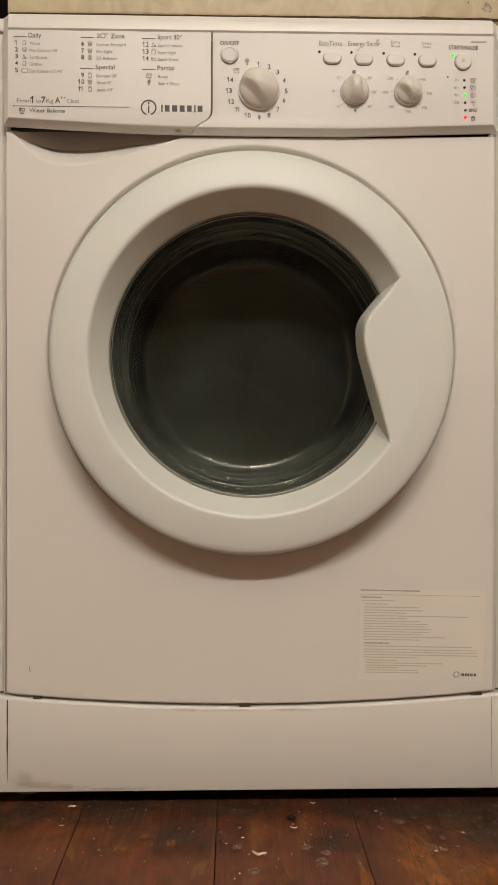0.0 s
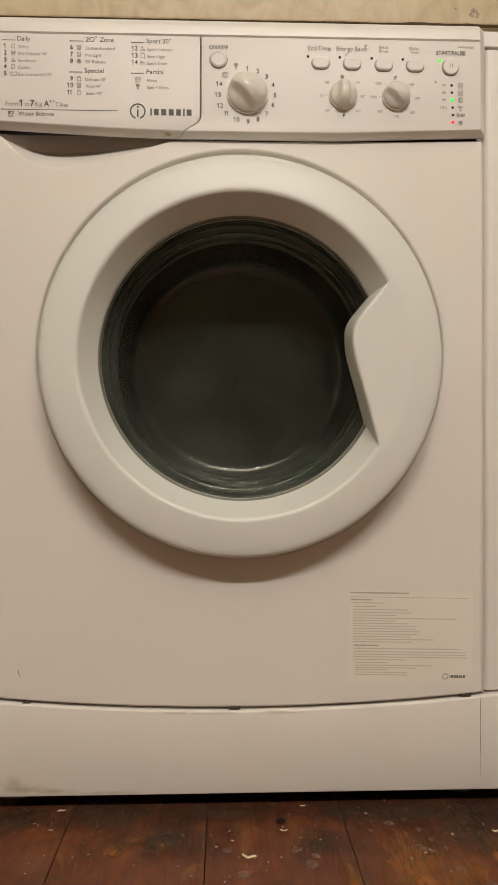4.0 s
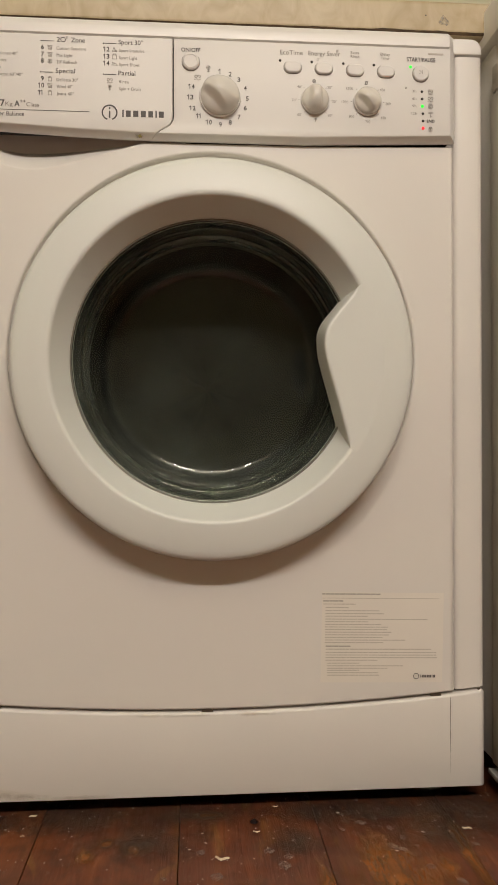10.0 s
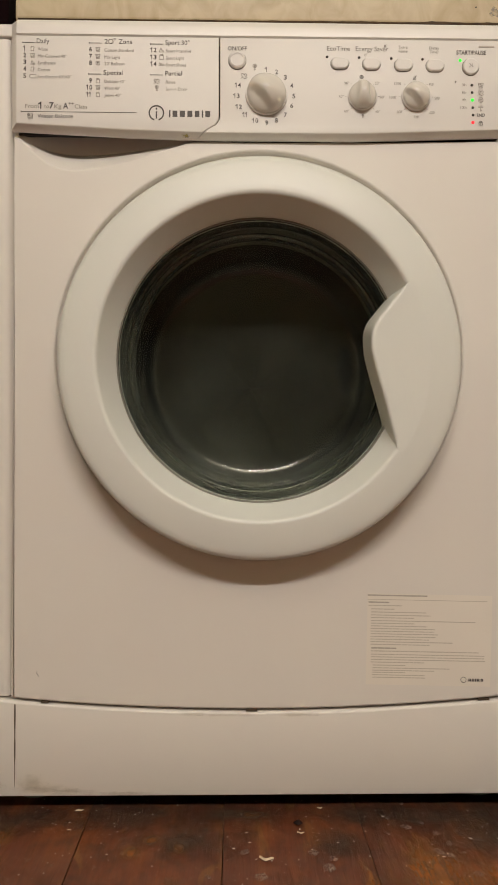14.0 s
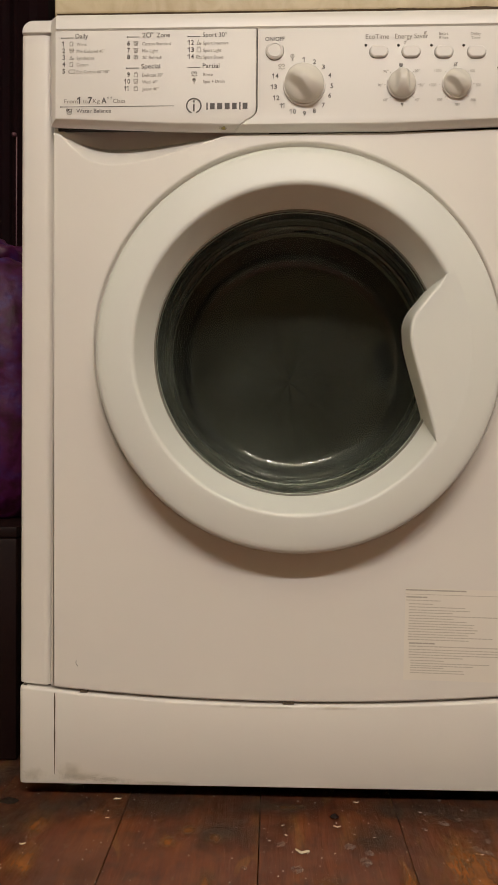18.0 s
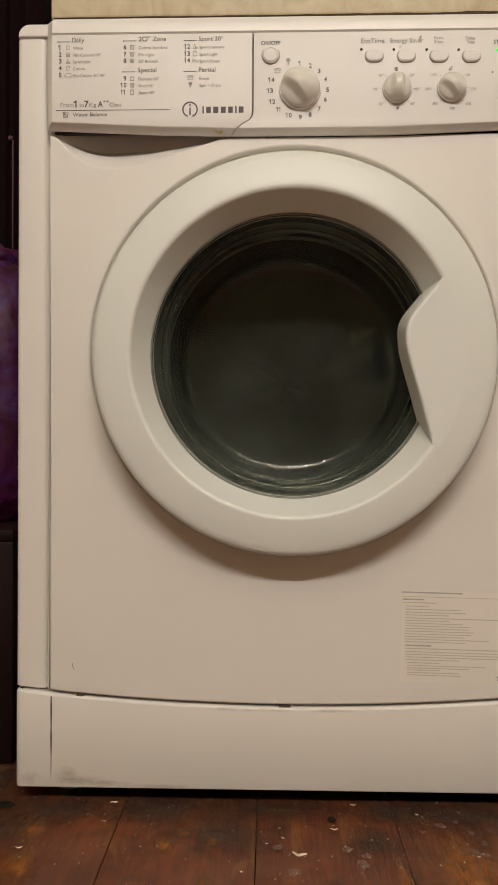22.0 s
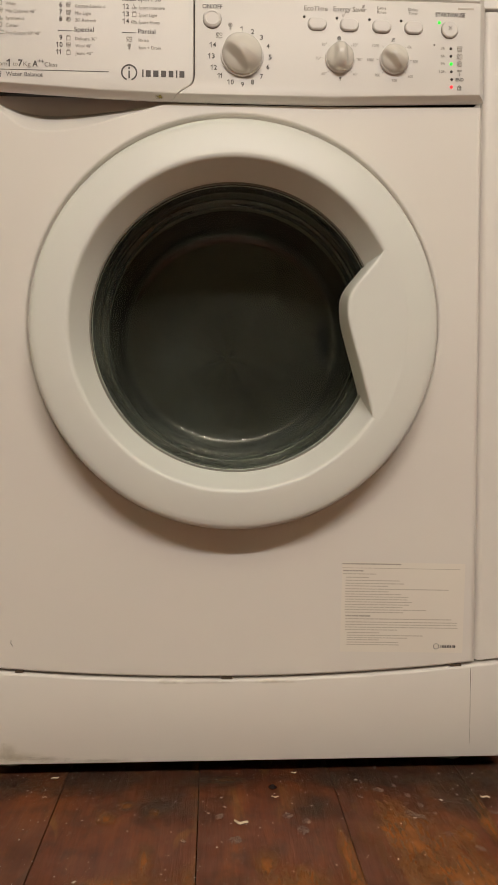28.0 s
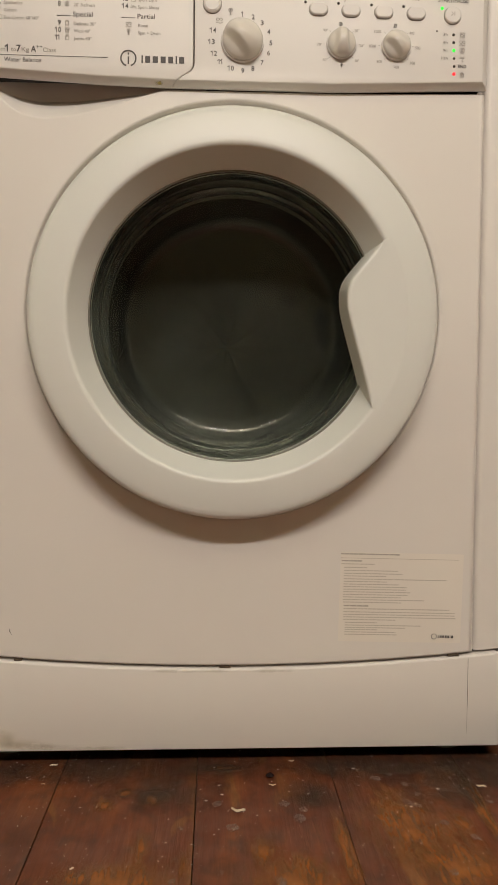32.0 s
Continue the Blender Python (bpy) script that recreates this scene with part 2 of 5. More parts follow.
def soft_rim(m, most, plane=(1, 0, 1), noise_scale=90, stretch=(1, 1, 1), edge=0.30):
    """Breaks a patch up into ragged flakes that thin out towards its rim."""
    nt = m.node_tree
    make, link = nt.nodes.new, nt.links.new
    co, away, n, flat = make("ShaderNodeTexCoord"), make("ShaderNodeVectorMath"), make("ShaderNodeTexNoise"), make("ShaderNodeVectorMath")
    away.operation, flat.operation = "DISTANCE", "MULTIPLY"
    flat.inputs[1].default_value = plane
    link(co.outputs["Generated"], flat.inputs[0])
    link(flat.outputs["Vector"], away.inputs[0])
    away.inputs[1].default_value = [0.5 * v for v in plane]
    mp, info, shift = make("ShaderNodeMapping"), make("ShaderNodeObjectInfo"), make("ShaderNodeVectorMath")
    shift.operation = "MULTIPLY_ADD"
    shift.inputs[0].default_value = (3.0, 7.0, 2.0)
    link(info.outputs["Random"], shift.inputs[1])
    link(co.outputs["Object"], shift.inputs[2])
    mp.inputs["Scale"].default_value = stretch
    link(shift.outputs["Vector"], mp.inputs["Vector"])
    n.inputs["Scale"].default_value, n.inputs["Detail"].default_value = noise_scale, 9
    n.inputs["Roughness"].default_value = 0.65
    link(mp.outputs["Vector"], n.inputs["Vector"])
    drop, total, r = make("ShaderNodeMath"), make("ShaderNodeMath"), make("ShaderNodeMapRange")
    drop.operation, drop.inputs[1].default_value = "MULTIPLY", -1.1
    link(away.outputs["Value"], drop.inputs[0])
    total.operation = "ADD"
    link(drop.outputs["Value"], total.inputs[0])
    link(n.outputs["Fac"], total.inputs[1])
    r.interpolation_type = "SMOOTHSTEP"
    for key, v in (("From Min", 0.5 - 0.38 - edge / 3), ("From Max", 0.5 - 0.38 + edge), ("To Min", 0.0), ("To Max", most)):
        r.inputs[key].default_value = v
    link(total.outputs["Value"], r.inputs["Value"])
    link(r.outputs["Result"], nt.nodes["Principled BSDF"].inputs["Alpha"])


soft_rim(GRIME, 0.24, edge=0.5)
STAIN = material("yellow_stain", (0.62, 0.53, 0.14), 0.6, vary=0.3, scale=200)
soft_rim(STAIN, 0.6, noise_scale=300, edge=0.3)
WEAR = material("bare_orange_wood", (0.31, 0.110, 0.020), 0.5, vary=0.35, scale=40, grain=0.2)
soft_rim(WEAR, 0.85, (1, 1, 0), 190, (1, 0.22, 1), 0.42)
GRIME_SHADE = material("floor_grime_and_shade", (0.068, 0.046, 0.032), 0.75, vary=0.3, scale=40, grain=0.2)
soft_rim(GRIME_SHADE, 0.6, (1, 1, 0), 55, (1, 0.7, 1), 0.45)
CREASE = material("crease_shade_and_clip", (0.10, 0.075, 0.05), 0.8, vary=0.3, scale=80, grain=0)
TAR = material("brown_grease", (0.075, 0.045, 0.020), 0.6, vary=0.4, scale=90, grain=0.2)
SOIL = material("black_dirt", (0.018, 0.013, 0.010), 0.95, vary=0.3, scale=200, grain=0.6, grain_scale=300, spec=0.1)
CHIP = material("pale_chip", (0.72, 0.60, 0.42), 0.7, vary=0.1)
PALE = material("pale_crumb", (0.70, 0.64, 0.56), 0.8, vary=0.1)
PLASTER = material("cream_plaster", (0.64, 0.62, 0.475), 0.9, vary=0.08, scale=2, grain=0.3, grain_scale=60)
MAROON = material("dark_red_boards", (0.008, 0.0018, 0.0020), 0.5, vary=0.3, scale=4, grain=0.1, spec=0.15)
CRACK = material("worn_chip", (0.40, 0.36, 0.32), 0.8, vary=0.3, scale=150)
thin(CRACK, 0.05, 0.6, 300)
PINK = material("worn_bead", (0.12, 0.045, 0.06), 0.5)
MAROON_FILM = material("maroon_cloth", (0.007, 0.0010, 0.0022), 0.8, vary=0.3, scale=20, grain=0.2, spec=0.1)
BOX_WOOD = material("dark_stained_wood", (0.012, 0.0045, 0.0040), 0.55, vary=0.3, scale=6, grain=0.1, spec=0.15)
PURPLE = material("purple_plastic", (0.050, 0.012, 0.075), 0.52, vary=0.55, scale=26, grain=0.5, grain_scale=110, spec=0.30)


def bag_colours(m):
    """Magenta film shot with lilac and blue."""
    nt = m.node_tree
    co, n, r = nt.nodes.new("ShaderNodeTexCoord"), nt.nodes.new("ShaderNodeTexNoise"), nt.nodes.new("ShaderNodeValToRGB")
    n.inputs["Scale"].default_value, n.inputs["Detail"].default_value = 42, 8
    r.color_ramp.elements[0].position, r.color_ramp.elements[0].color = 0.36, (0.030, 0.002, 0.012, 1)
    r.color_ramp.elements[1].position, r.color_ramp.elements[1].color = 0.80, (0.060, 0.050, 0.17, 1)
    e = r.color_ramp.elements.new(0.52)
    e.color = (0.060, 0.004, 0.048, 1)
    e = r.color_ramp.elements.new(0.64)
    e.color = (0.052, 0.012, 0.085, 1)
    nt.links.new(co.outputs["Object"], n.inputs["Vector"])
    nt.links.new(n.outputs["Fac"], r.inputs["Fac"])
    nt.links.new(r.outputs["Color"], nt.nodes["Principled BSDF"].inputs["Base Color"])


bag_colours(PURPLE)
GREY_STEEL = material("grey_enamel", (0.84, 0.81, 0.73), 0.42, vary=0.05, scale=3, grain=0.02)
TRIM_GREY = material("grey_seal", (0.20, 0.19, 0.16), 0.35)
TRIM = material("white_trim", (0.75, 0.72, 0.66), 0.4)

# ---- mesh helpers ----


def finish(me, mat, smooth=35):
    me.materials.clear()
    me.materials.append(mat)
    if smooth:
        me.polygons.foreach_set("use_smooth", [True] * len(me.polygons))
        me.set_sharp_from_angle(angle=radians(smooth))
    return me


def part(name, bm, mat, parent=None, label="", smooth=35):
    """Links a bmesh, or a mesh, as one object under a thing or a part."""
    if isinstance(bm, bmesh.types.BMesh):
        me = bpy.data.meshes.new(name)
        bmesh.ops.recalc_face_normals(bm, faces=bm.faces)
        bm.to_mesh(me)
        bm.free()
    else:
        me = bm
    ob = new(name, finish(me, mat, smooth))
    if parent is not None:
        ob.parent = parent
    if label:
        tagged(ob, label)
    return ob


def thing(name, label, category, group="", kind=""):
    return tagged(new(name), label, category, group, kind)


def from_curve(cu):
    """A curve or text as a mesh: its x stays, its y points up, its z towards the viewer at -y."""
    tmp = bpy.data.objects.new("tmp", cu)
    scene.collection.objects.link(tmp)
    dg = bpy.context.evaluated_depsgraph_get()
    me = bpy.data.meshes.new_from_object(tmp.evaluated_get(dg))
    bpy.data.objects.remove(tmp)
    bpy.data.curves.remove(cu)
    me.transform(Matrix.Rotation(radians(90), 4, "X"))
    return me


def plate_mesh(loops, y0, y1, bevel=0.001, steps=3):
    """A flat plate from y0 (front) to y1, with closed outlines in x and z, the later ones holes, and rounded edges."""
    cu = bpy.data.curves.new("plate", "CURVE")
    cu.dimensions, cu.fill_mode = "2D", "BOTH"
    cu.extrude, cu.bevel_depth, cu.bevel_resolution, cu.offset = (y1 - y0) / 2 - bevel, bevel, steps, -bevel
    for loop in loops:
        sp = cu.splines.new("POLY")
        sp.points.add(len(loop) - 1)
        for p, (x, z) in zip(sp.points, loop):
            p.co = (x, z, 0, 1)
        sp.use_cyclic_u = True
    me = from_curve(cu)
    me.transform(Matrix.Translation((0, (y0 + y1) / 2, 0)))
    return me


def box_bm(x0, x1, y0, y1, z0, z1, bevel=0.0, seg=2):
    bm = bmesh.new()
    bmesh.ops.create_cube(bm, size=1)
    for v in bm.verts:
        v.co = Vector(((x0 + x1) / 2 + v.co.x * (x1 - x0), (y0 + y1) / 2 + v.co.y * (y1 - y0), (z0 + z1) / 2 + v.co.z * (z1 - z0)))
    if bevel:
        bmesh.ops.bevel(bm, geom=bm.edges, offset=bevel, segments=seg, affect="EDGES", profile=0.5)
    return bm


def circle(cx, cz, r, n=96, a0=0.0, a1=360.0):
    closed = a1 - a0 >= 360
    return [(cx + r * math.cos(radians(a0 + (a1 - a0) * i / (n if closed else n - 1))),
             cz + r * math.sin(radians(a0 + (a1 - a0) * i / (n if closed else n - 1)))) for i in range(n)]


def round_rect(x0, x1, z0, z1, r, n=6):
    out = []
    for cx, cz, a in ((x1 - r, z1 - r, 0), (x0 + r, z1 - r, 90), (x0 + r, z0 + r, 180), (x1 - r, z0 + r, 270)):
        out += [(cx + r * math.cos(radians(a + 90 * i / n)), cz + r * math.sin(radians(a + 90 * i / n))) for i in range(n + 1)]
    return out


def lathe(profile, cx, cz, n=128, a0=0.0, a1=360.0, closed=False, bm=None):
    """A profile of (radius, y) turned about the axis through (cx, cz) that runs along y."""
    bm = bm or bmesh.new()
    full = a1 - a0 >= 360
    rows = []
    for i in range(n if full else n + 1):
        a = radians(a0 + (a1 - a0) * i / n)
        rows.append([bm.verts.new((cx + r * math.cos(a), y, cz + r * math.sin(a))) for r, y in profile])
    k = len(profile)
    for i in range(n):
        u, v = rows[i], rows[(i + 1) % len(rows)]
        for j in range(k if closed else k - 1):
            f = (u[j], u[(j + 1) % k], v[(j + 1) % k], v[j])
            bm.faces.new([w for q, w in enumerate(f) if w not in f[:q]])
    bmesh.ops.remove_doubles(bm, verts=bm.verts, dist=1e-6)
    return bm


def spline(points, n=8):
    """A smooth line through points (Catmull-Rom)."""
    p = [points[0], *points, points[-1]]
    out = []
    for i in range(1, len(p) - 2):
        a, b, c, d = (Vector(q) for q in p[i - 1 : i + 3])
        for j in range(n):
            t = j / n
            out.append(tuple(0.5 * (2 * b + (c - a) * t + (2 * a - 5 * b + 4 * c - d) * t * t + (3 * b - a - 3 * c + d) * t**3)))
    return out + [tuple(points[-1])]

# ---- the room ----
ROOM = (-2.2, 2.3, -6.2, 0.66, 2.95)  # x from, x to, y from, y to, height


def room():
    x0, x1, y0, y1, h = ROOM
    # walls and ceiling stay out of view, added to bounce the lamp's light
    for name, box in (("wall_north", (x0, x1, y1, y1 + 0.1, 0, h)), ("wall_south", (x0, x1, y0 - 0.1, y0, 0, h)),
                      ("wall_west", (x0 - 0.1, x0, y0 - 0.1, y1 + 0.1, 0, h)), ("wall_east", (x1, x1 + 0.1, y0 - 0.1, y1 + 0.1, 0, h))):
        tagged(part(name, box_bm(*box), PLASTER, smooth=0), "unseen plain cream plastered wall, added to bounce light", "wall", kind="structure")
    tagged(part("ceiling", box_bm(x0 - 0.1, x1 + 0.1, y0 - 0.1, y1 + 0.1, h, h + 0.1), PLASTER, smooth=0),
           "unseen plain pale plastered ceiling, added to bounce light", "ceiling", kind="structure")
    # strip light on the ceiling side of the glow
    strip = thing("strip_light", "long warm strip light hung under the ceiling", "lamp")
    part("housing", box_bm(LAMP.x - 0.83, LAMP.x + 0.83, LAMP.y - 0.09, LAMP.y - 0.02, LAMP.z + 0.06, LAMP.z + 0.12, 0.01), TRIM, strip)
    for x in (-0.4, 0.4):
        part("hanger", box_bm(LAMP.x + x - 0.004, LAMP.x + x + 0.004, LAMP.y - 0.06, LAMP.y - 0.052, LAMP.z + 0.12, h), TRIM, strip)


room()

# ---- the washing machine ----
DOOR_Z = 0.484
machine = thing("washing_machine", "white front-loading washing machine spinning its load under the worktop", "washing machine")
P = machine
E_X, PANEL_X = 0.2985, 0.2643  # half widths of the cabinet and of the raised front panel
SEAM_SAG, SEAM_MID = 0.0165, 0.1115


def seam_z(x):
    """Height of the curved joint above the kick panel."""
    return SEAM_MID + SEAM_SAG * (x / E_X) ** 2


def cabinet():
    # side walls with rounded front corners, as one bent sheet each
    for s in (-1, 1):
        bm = bmesh.new()
        r, y_f = 0.0055, 0.0040
        plan = [(E_X, 0.56), (E_X, y_f + r)]
        plan += [(E_X - r + r * math.cos(radians(a)), y_f + r - r * math.sin(radians(a))) for a in range(15, 91, 15)]
        plan += [(0.2735, y_f), (0.2706, y_f + 0.0005), (0.2682, y_f + 0.0016), (0.2664, y_f + 0.0036), (0.2652, y_f + 0.0085)]
        plan += [(0.252, y_f + 0.0090), (0.252, y_f + 0.0105), (E_X - r, y_f + 0.0105), (E_X - 0.002, y_f + 0.013), (E_X - 0.002, 0.56)]
        low = [seam_z(x) + 0.0012 if y < 0.1 else 0.02 for x, y in plan]
        ring0 = [bm.verts.new((s * x, y, z)) for (x, y), z in zip(plan, low)]
        ring1 = [bm.verts.new((s * x, y, 0.8257 if s > 0 else 0.8297)) for x, y in plan]
        n = len(plan)
        for i in range(n):
            bm.faces.new((ring0[i], ring0[(i + 1) % n], ring1[(i + 1) % n], ring1[i]))
        bm.faces.new(ring0), bm.faces.new(ring1)
        part("side_wall", bm, PAINT, P)
        part("lower_side_wall", box_bm(s * E_X - 0.0, s * (E_X - 0.002), 0.06, 0.56, 0.02, 0.126), PAINT, P)
    part("back_wall", box_bm(-0.295, 0.295, 0.556, 0.56, 0.03, 0.82), PAINT, P)
    part("base_tray", box_bm(-0.29, 0.29, 0.03, 0.555, 0.02, 0.024), DARK, P)
    for x in (-0.25, 0.25):
        for y in (0.06, 0.50):
            bm = lathe([(0, 0.021), (0.012, 0.021), (0.012, 0.006), (0.02, 0.004), (0.02, 0.0), (0, 0.0)], 0, 0, 20)
            bmesh.ops.rotate(bm, verts=bm.verts, matrix=Matrix.Rotation(radians(90), 3, "X"))
            bmesh.ops.translate(bm, verts=bm.verts, vec=(x, y, 0))
            part("foot", bm, RUBBER, P)


cabinet()

# finger scoop under the drawer: the panel's top edge dips in a soft wave
SCOOP = spline([(-0.2630, 0.7238), (-0.2555, 0.7222), (-0.247, 0.7150), (-0.2385, 0.7065), (-0.2215, 0.6945), (-0.200, 0.6895), (-0.167, 0.6930),
                (-0.118, 0.7065), (-0.085, 0.7165), (-0.070, 0.7198), (-0.03, 0.7202)], 6)


RECESS = (0.0006, 0.4910, 0.2186)  # centre and radius of the sunken ring round the door


def front_panel():
    bottom = [(PANEL_X * (i / 20 - 1), seam_z(PANEL_X * (i / 20 - 1)) + 0.0010) for i in range(41)]
    outline = bottom + [(PANEL_X, 0.7247)] + [(0.20, 0.7228), (0.1, 0.7206)] + SCOOP[::-1]
    hole = circle(RECESS[0], RECESS[1], RECESS[2], 160)
    me = plate_mesh([outline, hole], 0.0, 0.016, 0.0028, 5)
    for v in me.vertices:  # its sides roll over more widely than the rest of its rim
        inset = PANEL_X - abs(v.co.x)
        if inset < 0.0030 and v.co.y < 0.004:
            v.co.x = math.copysign(PANEL_X - 2.1 * inset, v.co.x)
            v.co.y *= 1.9
    panel = part("front_panel", me, PAINT, P)
    # shallow dish round the door
    r = RECESS[2]
    prof = [(r + 0.0004, 0.0024), (r, 0.0055), (r - 0.0010, 0.0070), (r - 0.004, 0.0076), (0.205, 0.0085), (0.18, 0.013), (0.165, 0.015), (0.163, 0.03), (0.166, 0.034), (r, 0.0165)]
    part("door_recess", lathe(prof, RECESS[0], RECESS[1], 160), PAINT, panel)
    # scoop: hollow behind the dipped edge
    bm = bmesh.new()
    rows = []
    for x, z in SCOOP:
        d = min(1.0, max(0.0, (0.7202 - z) / 0.031))
        line = [(y * (0.15 + 0.85 * d) + 0.0030, z + rise * d) for y, rise in ((0.0, -0.002), (0.0012, 0.0004), (0.0052, 0.0046), (0.0098, 0.0098), (0.0150, 0.0160), (0.0270, 0.0260))]
        line[0] = (0.0030, z - 0.002)
        line.append((line[-1][0] + 0.002, 0.745))
        rows.append([bm.verts.new((x, y, zz)) for y, zz in line])
    for u, v in zip(rows, rows[1:]):
        for j in range(6):
            bm.faces.new((u[j], v[j], v[j + 1], u[j + 1]))
    part("finger_scoop", bm, PAINT, panel)
    part("chassis_strip", box_bm(-0.26, 0.26, 0.036, 0.040, 0.70, 0.76), DARK, panel)
    return panel


front_panel()


def kick_panel():
    """One moulded panel with rounded ends, and the painted shade of two creases near them."""
    z0, r, y_k = 0.0205, 0.007, 0.0005
    right = [(E_X - r + r * math.sin(radians(a)), y_k + r - r * math.cos(radians(a)), math.sin(radians(a)), -math.cos(radians(a))) for a in range(0, 91, 15)]
    plan = [(x, y_k, 0.0, -1.0) for x in (-0.28 + 0.56 * i / 40 for i in range(41))] + right + [(E_X, 0.06, 1.0, 0.0)]
    plan = [(-x, y, -nx, ny) for x, y, nx, ny in ([(E_X, 0.06, 1.0, 0.0)] + right[::-1])] + plan
    bm = bmesh.new()
    rows = []
    for x, y, nx, ny in plan:
        top = seam_z(x) - 0.0022
        rows.append([bm.verts.new((x - nx * inset, y - ny * inset, z)) for inset, z in (
            (0.009, z0), (0.0012, z0), (0.0004, z0 + 0.0004), (0.0, z0 + 0.0012), (0.0, top - 0.0034), (0.0003, top - 0.0022), (0.0010, top - 0.0011), (0.0021, top - 0.0003), (0.0034, top), (0.0125, top + 0.0004))])
    for u, v in zip(rows, rows[1:]):
        for j in range(9):
            bm.faces.new((u[j], v[j], v[j + 1], u[j + 1]))
    mid = part("kick_panel", bm, PAINT, P, smooth=50)
    # flat dark strips before the panel paint the shade in its creases
    for s, w, low in ((-1, 0.00075, 0.031), (1, 0.00024, 0.035)):
        hi = seam_z(0.259) - 0.0050
        bm = bmesh.new()
        steps = [low + (hi - low) * k / 8 for k in range(9)]
        edge = [(w * (0.25 + 0.75 * min(1.0, k / 3)) * (1 + 0.25 * math.sin(k * 2.1))) for k in range(9)]
        rows = [[bm.verts.new((s * 0.2590 + q * e, y_k - 0.0003, z)) for q in (-1, 1)] for z, e in zip(steps, edge)]
        for u, v in zip(rows, rows[1:]):
            bm.faces.new((u[0], u[1], v[1], v[0]))
        part("crease_shade", bm, CREASE, mid, smooth=0)
    # dark backing and the clips that show through the joint
    part("joint_backing", box_bm(-0.29, 0.29, 0.0135, 0.016, 0.09, 0.135), DARK, mid)
    for x, w in ((-0.007, 0.006), (-0.228, 0.004), (0.243, 0.006)):
        part("clip", box_bm(x - w, x + w, 0.0015, 0.013, seam_z(x) - 0.0018, seam_z(x) + 0.0008), CREASE, mid)


kick_panel()


def lid():
    r, z0, z1 = 0.0120, 0.8275, 0.8452
    right = [(E_X - 0.0012 - r + r * math.cos(radians(a)), z1 - r + r * math.sin(radians(a))) for a in range(0, 91, 10)]
    lid_outline = [(E_X - 0.0012, z0)] + right + [(-x, z) for x, z in right[::-1]] + [(0.0012 - E_X, z0 + 0.0040), (-0.2640, z0 + 0.0040), (-0.2625, z0)]
    top = part("lid", plate_mesh([lid_outline], 0.0022, 0.56, 0.0016, 4), LID, P)
    # raised nose above the console
    bm = bmesh.new()
    prof = [(0.004, 0.8268), (-0.0095, 0.8268), (-0.0112, 0.8280), (-0.0112, 0.8362), (-0.0096, 0.8420), (-0.0055, 0.8455), (0.03, 0.8465), (0.03, 0.8268)]
    ends = [0.2650, 0.2565, 0.2560]
    rows = []
    for x, k in ((-ends[0], 0), (-ends[1], 1), (ends[1], 1), (ends[0], 0)):
        rows.append([bm.verts.new((x, max(y, 0.001) if not k else y, z - (0.0015 if not k and z > 0.835 else 0))) for y, z in prof])
    for u, v in zip(rows, rows[1:]):
        for j in range(len(prof)):
            bm.faces.new((u[j], v[j], v[(j + 1) % len(prof)], u[(j + 1) % len(prof)]))
    bm.faces.new(rows[0]), bm.faces.new(rows[-1])
    part("lid_nose", bm, LID, top)


lid()

C_Y = -0.012  # face of the console


def loft(sections, bevel=0.0012):
    """A block through outlines (y, points), the first one in front with a softened rim."""
    bm = bmesh.new()
    rings = [[bm.verts.new((x, y, z)) for x, z in pts] for y, pts in sections]
    n = len(rings[0])
    for f, b in zip(rings, rings[1:]):
        for i in range(n):
            bm.faces.new((f[i], f[(i + 1) % n], b[(i + 1) % n], b[i]))
    y0 = sections[0][0]
    rim = [e for e in bm.edges if abs(e.verts[0].co.y - y0) < 1e-6 and abs(e.verts[1].co.y - y0) < 1e-6]
    bm.faces.new(rings[0]), bm.faces.new(rings[-1])
    bmesh.ops.recalc_face_normals(bm, faces=bm.faces)
    bmesh.ops.bevel(bm, geom=rim, offset=bevel, segments=3, affect="EDGES", profile=0.5)
    return bm


def console():
    # joint between drawer and console: straight down, a bend, then slanting off to the lower edge
    joint = [(-0.0428, 0.8255), (-0.0428, 0.7435), (-0.0432, 0.7395), (-0.0448, 0.7358), (-0.0475, 0.7330), (-0.0545, 0.7290)]
    gap = 0.0006

    def sections(side, base):
        """Face, chamfered lower edge and underside: side and base give the outlines at each depth."""
        out = []
        for y, k, drop in ((C_Y, 0.0, 0.0), (-0.0045, 0.75, 0.0042), (-0.0018, 0.95, 0.0046), (0.0035, 1.0, 0.0034)):
            out.append((y, side(k) + base(drop)))
        return out

    def drawer_side(k):
        return [(-0.2565 - 0.0090 * k, 0.8255)]

    def drawer_base(drop):
        foot = (-0.0600 - 1.3 * drop, 0.7250 - drop)
        return [(x - gap, z) for x, z in joint + [foot]] + [(-0.14, 0.7272 - drop), (-0.2565 - drop * 1.5, 0.7330 - drop * 1.1)]

    def panel_side(k):
        return [(0.2565 + 0.0090 * k, 0.8255)]

    def panel_base(drop):
        foot = (-0.0600 - 1.3 * drop, 0.7250 - drop)
        return [(0.2568 + drop * 1.5, 0.7310 - drop * 1.1), (0.1, 0.7250 - drop)] + [(x + gap, z) for x, z in [foot] + joint[::-1]]

    drawer = part("detergent_drawer", loft(sections(drawer_side, drawer_base)), PLASTIC, P, "white detergent drawer front with the programme list")
    panel = part("console", loft(sections(panel_side, panel_base)), PLASTIC, P)
    part("console_backing", box_bm(-0.258, 0.258, 0.004, 0.010, 0.727, 0.8245), DARK, panel)
    return drawer, panel


